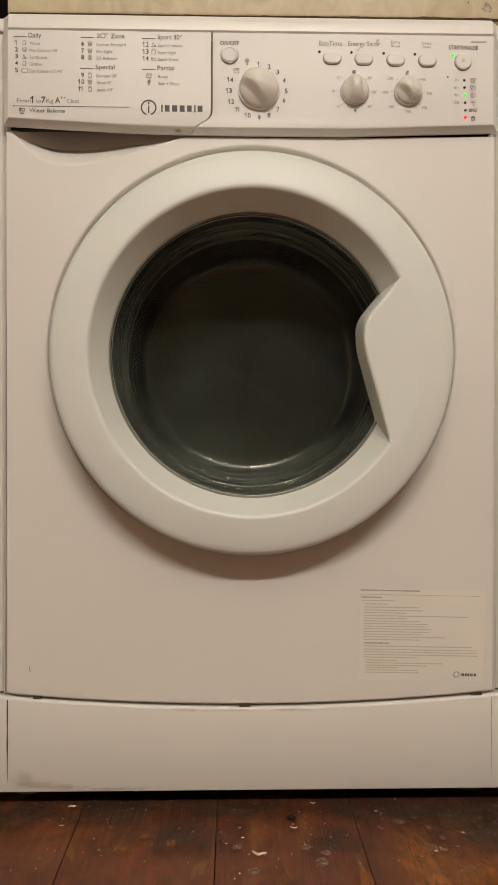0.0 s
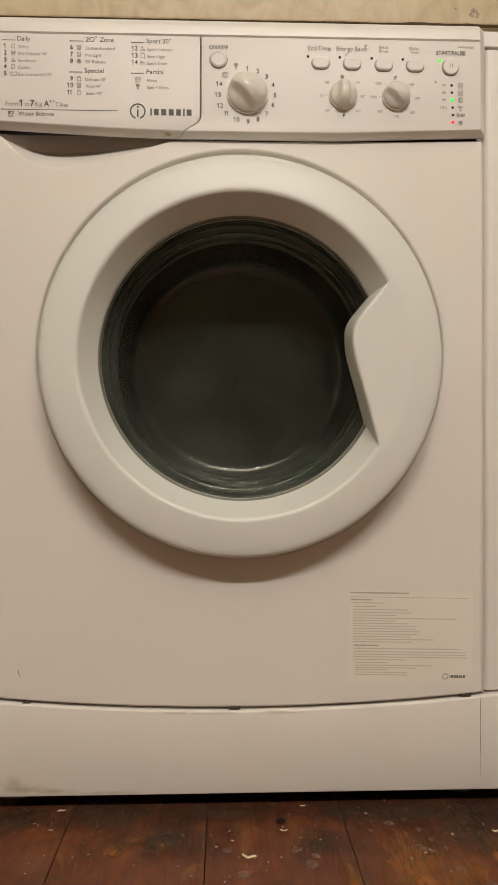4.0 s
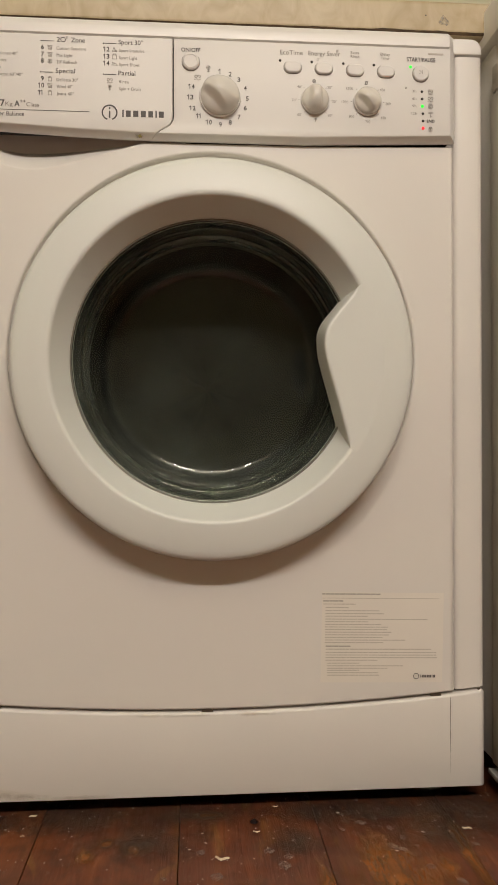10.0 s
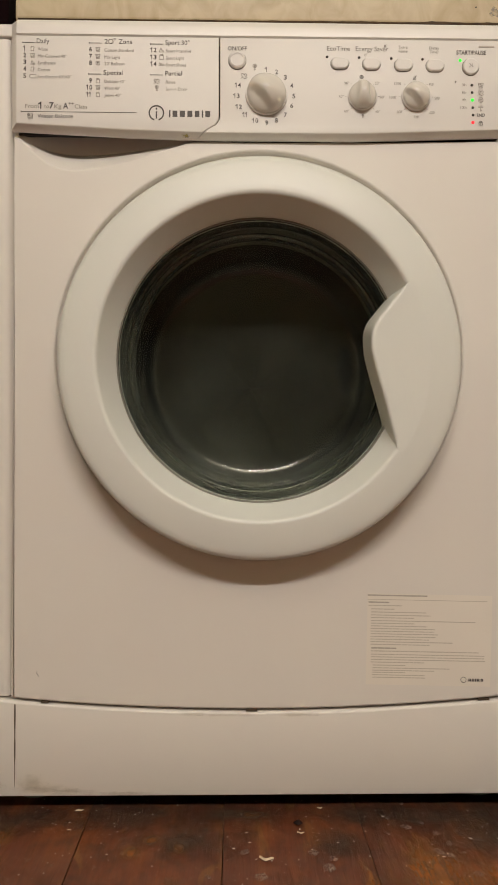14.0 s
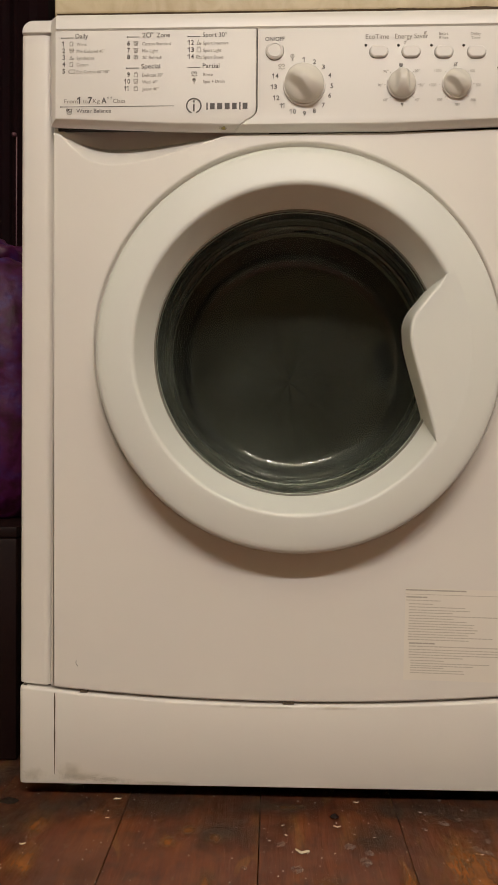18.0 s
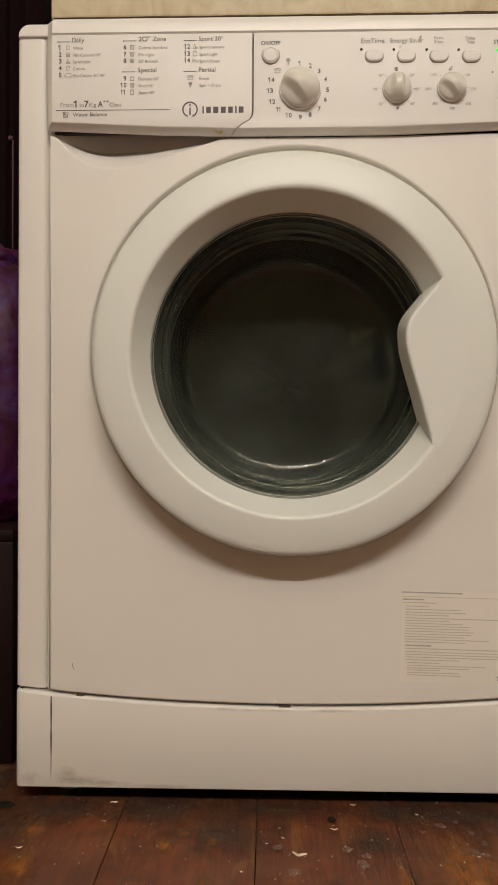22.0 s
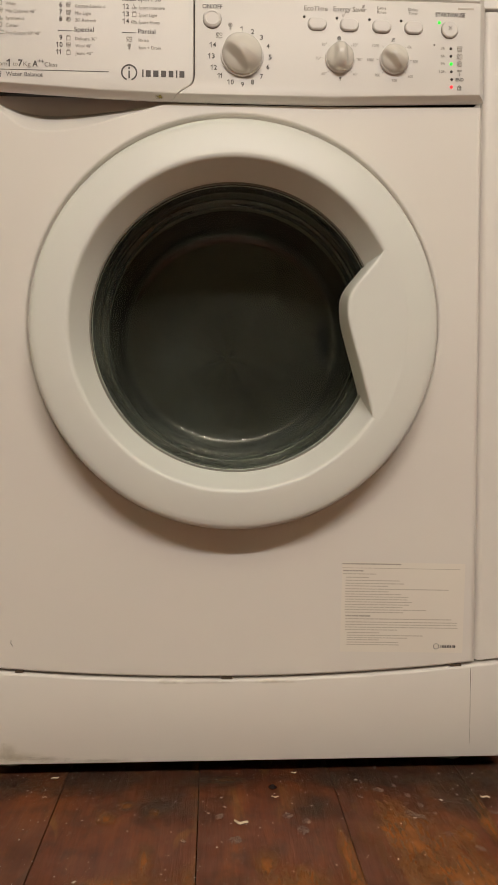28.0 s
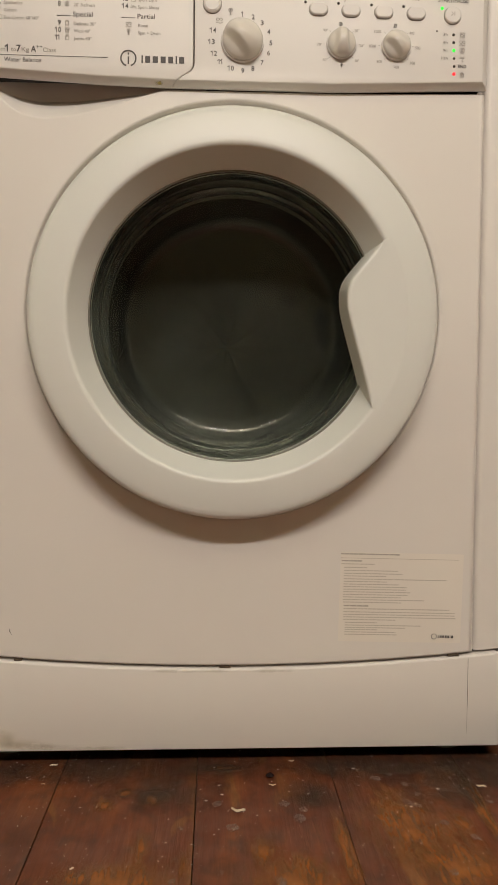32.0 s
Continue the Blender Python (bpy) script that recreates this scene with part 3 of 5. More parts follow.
drawer, panel = console()


# ---- knobs, keys and lamps on the console ----
def knob(x, z, r, turn, name="programme_dial"):
    """A round dial in a collar, with a raised ridge across it and a hollow beside it, one flank softer on a turned dial."""
    collar = [(r * 0.70, -0.0125), (r * 1.02, -0.0125), (r * 1.01, -0.0145), (r * 0.99, -0.0152), (r * 0.96, -0.0152), (r * 0.95, -0.0146), (r * 0.70, -0.0150)]
    dial = part(name, lathe(collar, 0, 0, 64), PLASTIC, panel)
    bm = bmesh.new()
    rings, n = 16, 64
    rows = []
    for i in range(1, rings + 1):
        q = i / rings
        rho = 0.975 * r * (q if q < 0.9 else 0.9 + (q - 0.9) * 0.9)
        row = []
        for k in range(n):
            a = 2 * math.pi * k / n
            u, v = q * math.cos(a), q * math.sin(a)
            ridge = 0.37 + 0.14 * max(0.0, -v)
            slope = 0.95 if turn and u > 0 else 0.34
            t = min(1.0, max(0.0, (ridge + 0.17 - abs(u)) / slope if u < 0 or not turn else (ridge + 0.55 - u) / slope))
            t = t * t * (3 - 2 * t)
            h = (0.54 + 0.46 * t) * math.sqrt(1 - (0.975 * q) ** 2) * r * 0.92
            if i == rings:
                h = 0.0
            row.append(bm.verts.new((rho * math.cos(a), -0.0140 - h, rho * math.sin(a))))
        rows.append(row)
    mid = bm.verts.new((0, -0.0140 - r * 0.92, 0))
    for k in range(n):
        bm.faces.new((mid, rows[0][k], rows[0][(k + 1) % n]))
        for u, v in zip(rows, rows[1:]):
            bm.faces.new((u[k], u[(k + 1) % n], v[(k + 1) % n], v[k]))
    part("grip", bm, KNOB, dial, smooth=60)
    dial.matrix_basis = pose(x, 0, z, 0, turn, 0)
    return dial


knob(0.0068, 0.7655, 0.0218, -48)
knob(0.1085, 0.7650, 0.0152, 0, "temperature_dial")
knob(0.1655, 0.7650, 0.0152, -48, "spin_speed_dial")


def key(x, z, hw, hh, name="push_button"):
    base = part(name, plate_mesh([round_rect(x - hw, x + hw, z - hh, z + hh, hh * 0.98, 10)], C_Y - 0.0030, C_Y + 0.003, 0.0016, 4), PLASTIC, panel)
    # a grey plate on the face paints the shade round the key
    part("key_gap", plate_mesh([round_rect(x - hw - 0.0005, x + hw + 0.0005, z - hh - 0.0005, z + hh + 0.0005, hh, 10)], C_Y - 0.0004, C_Y + 0.001, 0.0002, 1), GAP_SHADE, base)
    return base


for kx, kz in ((0.0845, 0.7992), (0.1180, 0.7988), (0.1520, 0.7982), (0.1857, 0.7978)):
    key(kx, kz, 0.0094, 0.0062)
on_key = key(-0.0242, 0.8012, 0.0091, 0.0091, "on_off_button")
start_key = key(0.2238, 0.7970, 0.0086, 0.0086, "start_button")
part("key_dimple", lathe([(0.0062, C_Y - 0.0031), (0.0066, C_Y - 0.0035), (0.0072, C_Y - 0.0035), (0.0076, C_Y - 0.0031)], -0.0242, 0.8012, 48), PLASTIC, on_key)


def led(x, z, mat, r=0.0014):
    bm = lathe([(0, C_Y - 0.0011), (r * 0.6, C_Y - 0.0009), (r, C_Y - 0.0003), (r, C_Y + 0.001)], x, z, 16)
    return part("indicator_lamp", bm, mat, panel, {"green_led": "lit green lamp", "red_led": "lit red lamp"}.get(mat.name, "unlit dark lamp"))


for lx, lz in ((0.0710, 0.8062), (0.1050, 0.8058), (0.1392, 0.8053), (0.1725, 0.8048), (0.2253, 0.7778), (0.2255, 0.7700), (0.2262, 0.7540), (0.2265, 0.7460)):
    led(lx, lz, LED_OFF)
led(0.2128, 0.8042, GREEN, 0.0016)
led(0.2258, 0.7620, GREEN, 0.0017)
led(0.2264, 0.7382, RED, 0.0017)
led(0.2078, 0.7812, FAINT, 0.0009)

# ---- the door ----
NOTCH_A1, NOTCH_A0 = math.degrees(math.atan2(0.5588 - DOOR_Z, 0.1478)), math.degrees(math.atan2(0.3925 - DOOR_Z, 0.1380))
FACE_R = 0.1740
OUTER = [(FACE_R, -0.0485), (0.182, -0.0475), (0.190, -0.0461), (0.197, -0.0446), (0.2020, -0.0432), (0.2043, -0.0417), (0.2059, -0.0394), (0.2069, -0.0364), (0.2075, -0.0326), (0.2077, -0.0280), (0.2077, -0.002), (0.204, 0.008)]
INNER = [(0.1485, -0.010), (0.1490, -0.0170), (0.1505, -0.0205), (0.1520, -0.0228), (0.1640, -0.0452), (0.1650, -0.0470), (0.1662, -0.0482), (0.1680, -0.0489), (0.1700, -0.0489), (FACE_R, -0.0485)]


def door():
    ring = part("door", lathe(OUTER, 0, DOOR_Z, 192), RING, P, "round white door with a window and a recessed grip")
    rim = lathe(INNER, 0, DOOR_Z, 160, NOTCH_A1, 360 + NOTCH_A0)
    part("inner_rim", lathe(INNER[:6], 0, DOOR_Z, 48, NOTCH_A0 - 1, NOTCH_A1 + 1, bm=rim), RING, ring)
    # grip: the rim widens over the window between two corners
    edge = spline([(0.1478, 0.5588), (0.1325, 0.5400), (0.1200, 0.5245), (0.1142, 0.5140), (0.1122, 0.5030), (0.1128, 0.4900), (0.1180, 0.4685), (0.1260, 0.4399), (0.1335, 0.4112), (0.1380, 0.3925)], 6)
    bm = bmesh.new()
    rows = []
    for i, (x, z) in enumerate(edge):
        fade = min(1.0, 0.06 + 0.30 * min(i, len(edge) - 1 - i))
        d = Vector((x, z - DOOR_Z))
        along = (Vector(edge[min(i + 1, len(edge) - 1)]) - Vector(edge[max(i - 1, 0)])).normalized()
        inward = Vector((along.y, -along.x))  # towards the middle of the window
        q = min(1.0, max(0.0, (z - 0.495) / 0.03))
        draft = 0.0018 + 0.0030 * q * q * (3 - 2 * q)
        pts = []
        for off, y in ((draft, -0.010), (draft * 0.85, -0.022), (draft * 0.55, -0.034), (draft * 0.30, -0.0405), (0.0002, -0.0458), (-0.0005, -0.0480), (-0.0018, -0.0491), (-0.0044, -0.0489)):
            p = d + inward * off * fade
            pts.append(bm.verts.new((p.x, y, p.y + DOOR_Z)))
        q = d.normalized() * FACE_R
        pts.append(bm.verts.new((q.x, -0.0485, q.y + DOOR_Z)))
        rows.append(pts)
    for u, v in zip(rows, rows[1:]):
        for j in range(8):
            bm.faces.new((u[j], v[j], v[j + 1], u[j + 1]))
    part("door_grip", bm, RING, ring, smooth=180)
    part("window_trim", lathe([(0.1494, -0.0165), (0.1496, -0.0182), (0.1489, -0.0188), (0.1480, -0.0182), (0.1478, -0.0160)], 0, DOOR_Z, 128), TRIM_GREY, ring)
    # bowl of thick glass that reaches into the drum
    def skin(t):
        arc_ = [(0.1150 + (0.0150 + t) * math.sin(radians(a)), 0.0935 + (0.0150 + t) * math.cos(radians(a))) for a in range(3, 90, 3)]
        return [(0.0, 0.110 + t), (0.06, 0.1096 + t), (0.104, 0.1088 + t)] + arc_ + [(0.1322 + t, 0.075), (0.1356 + t, 0.045), (0.1392 + t, 0.018), (0.1406 + t, 0.004)]

    inner = skin(0.0)
    inner[-2:] = [(0.1378, 0.030), (0.1372, 0.0262), (0.1358, 0.0245), (0.1356, 0.0225), (0.1372, 0.0205), (0.1390, 0.0185), (0.1406, 0.004)]  # moulded rib
    out = inner + [(0.1425, -0.0075), (0.1484, -0.0150)]
    back = [(0.1488, -0.009), (0.1462, -0.001)] + skin(0.0045)[::-1]
    bowl = part("glass_bowl", lathe(out + back, 0, DOOR_Z, 200), GLASS, ring, "thick greenish glass bowl", 60)
    bowl.visible_shadow = False
    return ring


door()


# ---- drum, gasket and load ----
def inside():
    part("gasket", lathe([(0.165, 0.030), (0.1545, 0.036), (0.1515, 0.046), (0.1525, 0.056), (0.1545, 0.060), (0.1525, 0.068), (0.1525, 0.078), (0.172, 0.082), (0.23, 0.082), (0.25, 0.05), (0.24, 0.025)], 0, DOOR_Z, 96), RUBBER, P)
    part("tub", lathe([(0.25, 0.06), (0.258, 0.08), (0.258, 0.46), (0.0, 0.47)], 0, DOOR_Z, 64), DARK, P)
    turning = part("drum", lathe([(0.162, 0.100), (0.170, 0.096), (0.178, 0.100), (0.232, 0.116), (0.240, 0.126), (0.240, 0.40), (0.232, 0.41), (0.12, 0.42), (0.0, 0.43)], 0, 0, 96), STEEL, P, "dark steel drum")
    for k in range(3):
        bm = box_bm(-0.02, 0.02, 0.13, 0.40, -0.028, 0.028, 0.012, 3)
        bmesh.ops.translate(bm, verts=bm.verts, vec=(0.222, 0, 0))
        bmesh.ops.rotate(bm, verts=bm.verts, matrix=Matrix.Rotation(radians(120 * k), 3, "Y"))
        part("paddle", bm, STEEL, turning)
    turning.matrix_basis = pose(0, 0, DOOR_Z)
    return turning


drum = inside()


def load():
    """Wet garments pressed against the drum, and a few loose folds before its back."""
    heap = thing("laundry", "dark wet laundry whirling inside the drum", "laundry")
    rng = random.Random(5)

    def band(a0, a1, lift, seed, mat):
        """A length of cloth flung out against the drum, hollow like a bowl towards the window."""
        bm = bmesh.new()
        rows = []
        n, m = 30, 22
        for i in range(n + 1):
            a = radians(a0 + (a1 - a0) * i / n)
            swell = math.sin(math.pi * i / n) ** 0.4
            row = []
            for j in range(m + 1):
                q = 0.5 * math.pi * j / m
                lump = 0.009 * noise.noise(Vector((a * 1.2 + seed, q * 2.5, seed))) + 0.003 * noise.noise(Vector((a * 4, q * 8 + seed, 2.0)))
                d = 0.0005 + (0.209 - lift * swell + lump) * math.cos(q) ** 0.8
                y = 0.150 + (0.245 - lift * swell + lump) * math.sin(q) ** 1.15
                row.append(bm.verts.new((d * math.cos(a), y, d * math.sin(a))))
            rows.append(row)
        for u, v in zip(rows, rows[1:]):
            for j in range(m):
                bm.faces.new((u[j], u[j + 1], v[j + 1], v[j]))
        part("garment", bm, mat, heap, smooth=80)

    for k in range(7):
        a0 = k * 51.4 + rng.uniform(-6, 6)
        band(a0, a0 + rng.uniform(68, 88), rng.uniform(0.004, 0.012), k * 3.7, CLOTH_PALE if k in (2, 5) else CLOTH)
    heap.matrix_basis = pose(0, 0, DOOR_Z)
    return heap


laundry = load()

# ---- worktop, left recess, neighbour on the right ----


def worktop():
    bm = bmesh.new()
    r, y0, z0, z1 = 0.006, 0.040, 0.8700, 0.9105
    prof = [(0.60, z0)] + [(y0 + r - r * math.sin(radians(a)), z0 + r - r * math.cos(radians(a))) for a in range(0, 91, 15)]
    prof += [(y0 + r - r * math.cos(radians(a)), z1 - r + r * math.sin(radians(a))) for a in range(0, 91, 15)] + [(0.60, z1)]
    rows = [[bm.verts.new((x, y, z)) for y, z in prof] for x in (-0.2725, -0.2715, 0.33, 0.9)]
    for v in rows[0]:
        v.co.y += 0.001 if v.co.y < 0.3 else 0
    for u, v in zip(rows, rows[1:]):
        for j in range(len(prof)):
            bm.faces.new((u[j], v[j], v[(j + 1) % len(prof)], u[(j + 1) % len(prof)]))
    bm.faces.new(rows[0]), bm.faces.new(rows[-1])
    top = tagged(part("worktop", bm, WORKTOP), "cream marble-patterned laminate worktop with a rolled edge", "worktop")
    # old grease along the lower edge
    bm = bmesh.new()
    rows = []
    for i in range(121):
        x = -0.27 + 0.60 * i / 120
        h = 0.0006 + 0.0014 * max(0.0, noise.noise(Vector((x * 22, 1.0, 3.0))) + 0.15) + 0.0012 * max(0.0, noise.noise(Vector((x * 90, 4.0, 1.0))))
        h *= 0.45 + 0.9 * max(0.0, min(1.0, (x + 0.05) / 0.25))
        rows.append([bm.verts.new((x, y, z)) for y, z in ((y0 + 0.0014, 0.8706), (y0 + 0.0005, 0.8722), (y0 - 0.0002, 0.8726 + h))])
    for u, v in zip(rows, rows[1:]):
        for j in (0, 1):
            bm.faces.new((u[j], v[j], v[j + 1], u[j + 1]))
    part("grease_line", bm, TAR, top, "dark brown line of old grease", 0)
    # chipped hole in the edge
    part("chip_hole", lathe([(0, y0 - 0.0006), (0.0008, y0 - 0.0004), (0.001, y0 + 0.002)], 0.2462, 0.8915, 12), DARK, top)
    bm = bmesh.new()
    rim = []
    for k in range(18):
        a = 2 * math.pi * k / 18
        q = 0.0058 * (1 + 0.45 * noise.noise(Vector((math.cos(a) * 2, math.sin(a) * 2, 4.0)))) * (1 + 0.25 * math.cos(3 * a + 1.6))
        rim.append(bm.verts.new((0.2672 + q * math.cos(a), y0 - 0.0003, 0.8860 + q * math.sin(a))))
    bm.faces.new(rim)
    part("chipped_patch", bm, CRACK, top, "greyish chipped patch", 0)


worktop()


def neighbour():
    """The appliance beside the machine, of which the near side shows."""
    cooker = thing("cooker", "grey enamelled side of a free-standing cooker beside the machine", "cooker")
    part("body", box_bm(0.3240, 0.83, 0.0295, 0.60, 0.030, 0.856, 0.002), GREY_STEEL, cooker)
    part("hob", box_bm(0.3150, 0.835, -0.10, 0.60, 0.858, 0.900, 0.004), GREY_STEEL, cooker)
    part("oven_door", box_bm(0.3165, 0.83, -0.10, 0.0290, 0.034, 0.7925, 0.003), GREY_STEEL, cooker)
    part("control_strip", box_bm(0.3165, 0.83, -0.10, 0.0235, 0.7945, 0.8250, 0.003), GREY_STEEL, cooker)
    part("base_trim", box_bm(0.3150, 0.83, -0.10, 0.0370, 0.0185, 0.0250, 0.002), TRIM, cooker)
    part("base", box_bm(0.34, 0.82, -0.05, 0.55, 0.0, 0.0295), DARK, cooker)


neighbour()


def left_recess():
    back = thing("panelled_door", "dark red-brown panelled door in the shade", "door")
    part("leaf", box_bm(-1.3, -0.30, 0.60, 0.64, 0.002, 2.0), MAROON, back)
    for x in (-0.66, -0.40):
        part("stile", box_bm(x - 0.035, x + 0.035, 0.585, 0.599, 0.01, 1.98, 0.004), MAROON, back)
    crate = thing("wooden_crate", "dark stained wooden crate standing on the floor", "crate")
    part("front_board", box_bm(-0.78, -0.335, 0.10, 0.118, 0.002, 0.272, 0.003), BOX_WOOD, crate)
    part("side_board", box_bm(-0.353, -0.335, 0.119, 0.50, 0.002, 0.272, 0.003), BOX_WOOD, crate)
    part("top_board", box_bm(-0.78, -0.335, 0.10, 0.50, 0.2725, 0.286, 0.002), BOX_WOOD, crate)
    b = thing("plastic_bag", "crumpled purple plastic bag on the crate", "bag")
    bag = bmesh.new()
    bmesh.ops.create_icosphere(bag, subdivisions=6, radius=1)
    for v in bag.verts:
        c = v.co.copy()
        box = (abs(c.x) ** 3.2 + abs(c.y) ** 3.2 + abs(c.z) ** 3.2) ** (-1 / 3.2)
        ridge = 1 - 2 * abs(noise.noise(Vector((c.x * 5, c.y * 5, c.z * 9 + 2))))
        fine = 1 - 2 * abs(noise.noise(Vector((c.x * 14 + 5, c.y * 14, c.z * 24))))
        d = box * (1 + 0.05 * noise.noise(c * 2.2) + 0.020 * ridge + 0.012 * fine + 0.006 * noise.noise(c * 48))
        v.co = Vector((c.x * 0.128, c.y * 0.10, c.z * 0.188)) * d
        v.co.z = max(v.co.z, -0.17)
    bmesh.ops.translate(bag, verts=bag.verts, vec=(-0.447, 0.25, 0.2865 + 0.17))
    part("bag_skin", bag, PURPLE, b, smooth=180)
    top = bmesh.new()
    bmesh.ops.create_icosphere(top, subdivisions=5, radius=1)
    for v in top.verts:
        c = v.co.copy()
        d = 1 + 0.2 * noise.noise(c * 2.5 + Vector((9, 2, 5))) + 0.12 * abs(noise.noise(c * 8))
        v.co = Vector((c.x * 0.095, c.y * 0.07, c.z * 0.06)) * d
    bmesh.ops.translate(top, verts=top.verts, vec=(-0.455, 0.27, 0.622))
    part("bag_mouth", top, PURPLE, b, smooth=180)
    # a dark cloth hangs behind
    cloth = thing("hanging_cloth", "dark maroon cloth hanging in folds", "cloth")
    bm = bmesh.new()
    rows = []
    for i in range(61):
        x = -0.80 + 0.40 * i / 60
        y = 0.42 + 0.012 * math.sin(x * 75) + 0.006 * math.sin(x * 190 + 1)
        rows.append([[bm.verts.new((x, y + t, z)) for z in (0.40, 0.7, 1.30)] for t in (0.0, 0.003)])
    for u, v in zip(rows, rows[1:]):
        for k in (0, 1):
            for j in (0, 1):
                bm.faces.new((u[k][j], v[k][j], v[k][j + 1], u[k][j + 1]))
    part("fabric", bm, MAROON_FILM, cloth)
    part("cord", box_bm(-0.4402, -0.4386, 0.3970, 0.3995, 0.66, 0.880, 0.0007), PINK, cloth, "thin paler cord")
    bead = bmesh.new()
    bmesh.ops.create_uvsphere(bead, u_segments=12, v_segments=8, radius=0.004)
    bmesh.ops.translate(bead, verts=bead.verts, vec=(-0.4430, 0.3965, 0.8825))
    part("bead", bead, PINK, cloth, "small worn bead")
    part("rail", box_bm(-0.82, -0.40, 0.396, 0.425, 1.301, 1.312, 0.002), BOX_WOOD, cloth)


left_recess()


# ---- print on the console ----
def text_mesh(body, width, cap, weight=0.0):
    cu = bpy.data.curves.new("print", "FONT")
    cu.body, cu.size, cu.align_x, cu.resolution_u = body, 0.01, "LEFT", 3
    cu.offset = weight
    me = from_curve(cu)
    xs = [v.co.x for v in me.vertices]
    top = 0.01 * 0.70
    me.transform(Matrix.Diagonal((width / (max(xs) - min(xs)), 1, cap / top, 1)) @ Matrix.Translation((-min(xs), 0, -top / 2)))
    return me


def words(body, x, z, width, cap, parent, mat=None, y=None, weight=0.0):
    """Printed words, in millimetres: left end, middle height, width and height of a capital."""
    me = text_mesh(body, width / 1000, cap / 1000, weight)
    ob = part("printed_text", me, mat or INK, parent, smooth=0)
    ob.matrix_basis = pose(x / 1000, (C_Y - 0.0004) if y is None else y, z / 1000)
    return ob


def digits(body, x, z, cap, parent, mat=None, weight=0.00012):
    """A printed number from its left end, with flagged ones, in millimetres."""
    k = cap / 4.8
    for d in body:
        if d == "1":
            symbol([[(0.12, 0.74), (0.42, 0.96), (0.42, 0.02)]], x + 1.2 * k, z, cap, parent, mat or INK, 0.72 * k, "printed_text")
            x += 2.7 * k
        else:
            words(d, x, z, 3.1 * k, cap, parent, mat, weight=weight)
            x += 3.7 * k


def bar(x0, x1, z, h, parent, mat=None, y=None, name="printed_line"):
    y = (C_Y - 0.0004) if y is None else y
    bm = box_bm(x0 / 1000, x1 / 1000, y, y + 0.0003, (z - h / 2) / 1000, (z + h / 2) / 1000)
    return part(name, bm, mat or INK, parent, smooth=0)


def symbol(strokes, x, z, size, parent, mat=None, w=0.45, name="printed_symbol"):
    """A small line drawing: strokes of points in a unit square, as flat ribbons."""
    bm = bmesh.new()
    y = C_Y - 0.0004
    for line in strokes:
        pts = [Vector((x / 1000 + (u - 0.5) * size / 1000, z / 1000 + (v - 0.5) * size / 1000)) for u, v in line]
        h = w / 2000
        for a, b in zip(pts, pts[1:]):
            d = (b - a).normalized() * h
            n = Vector((-d.y, d.x))
            bm.faces.new([bm.verts.new((q.x, y, q.y)) for q in (a - d - n, b + d - n, b + d + n, a - d + n)])
    return part(name, bm, mat or FAINT, parent, smooth=0)


def arc(cx, cy, r, a0, a1, n=12):
    return [(cx + r * math.cos(radians(a0 + (a1 - a0) * i / n)), cy + r * math.sin(radians(a0 + (a1 - a0) * i / n))) for i in range(n + 1)]


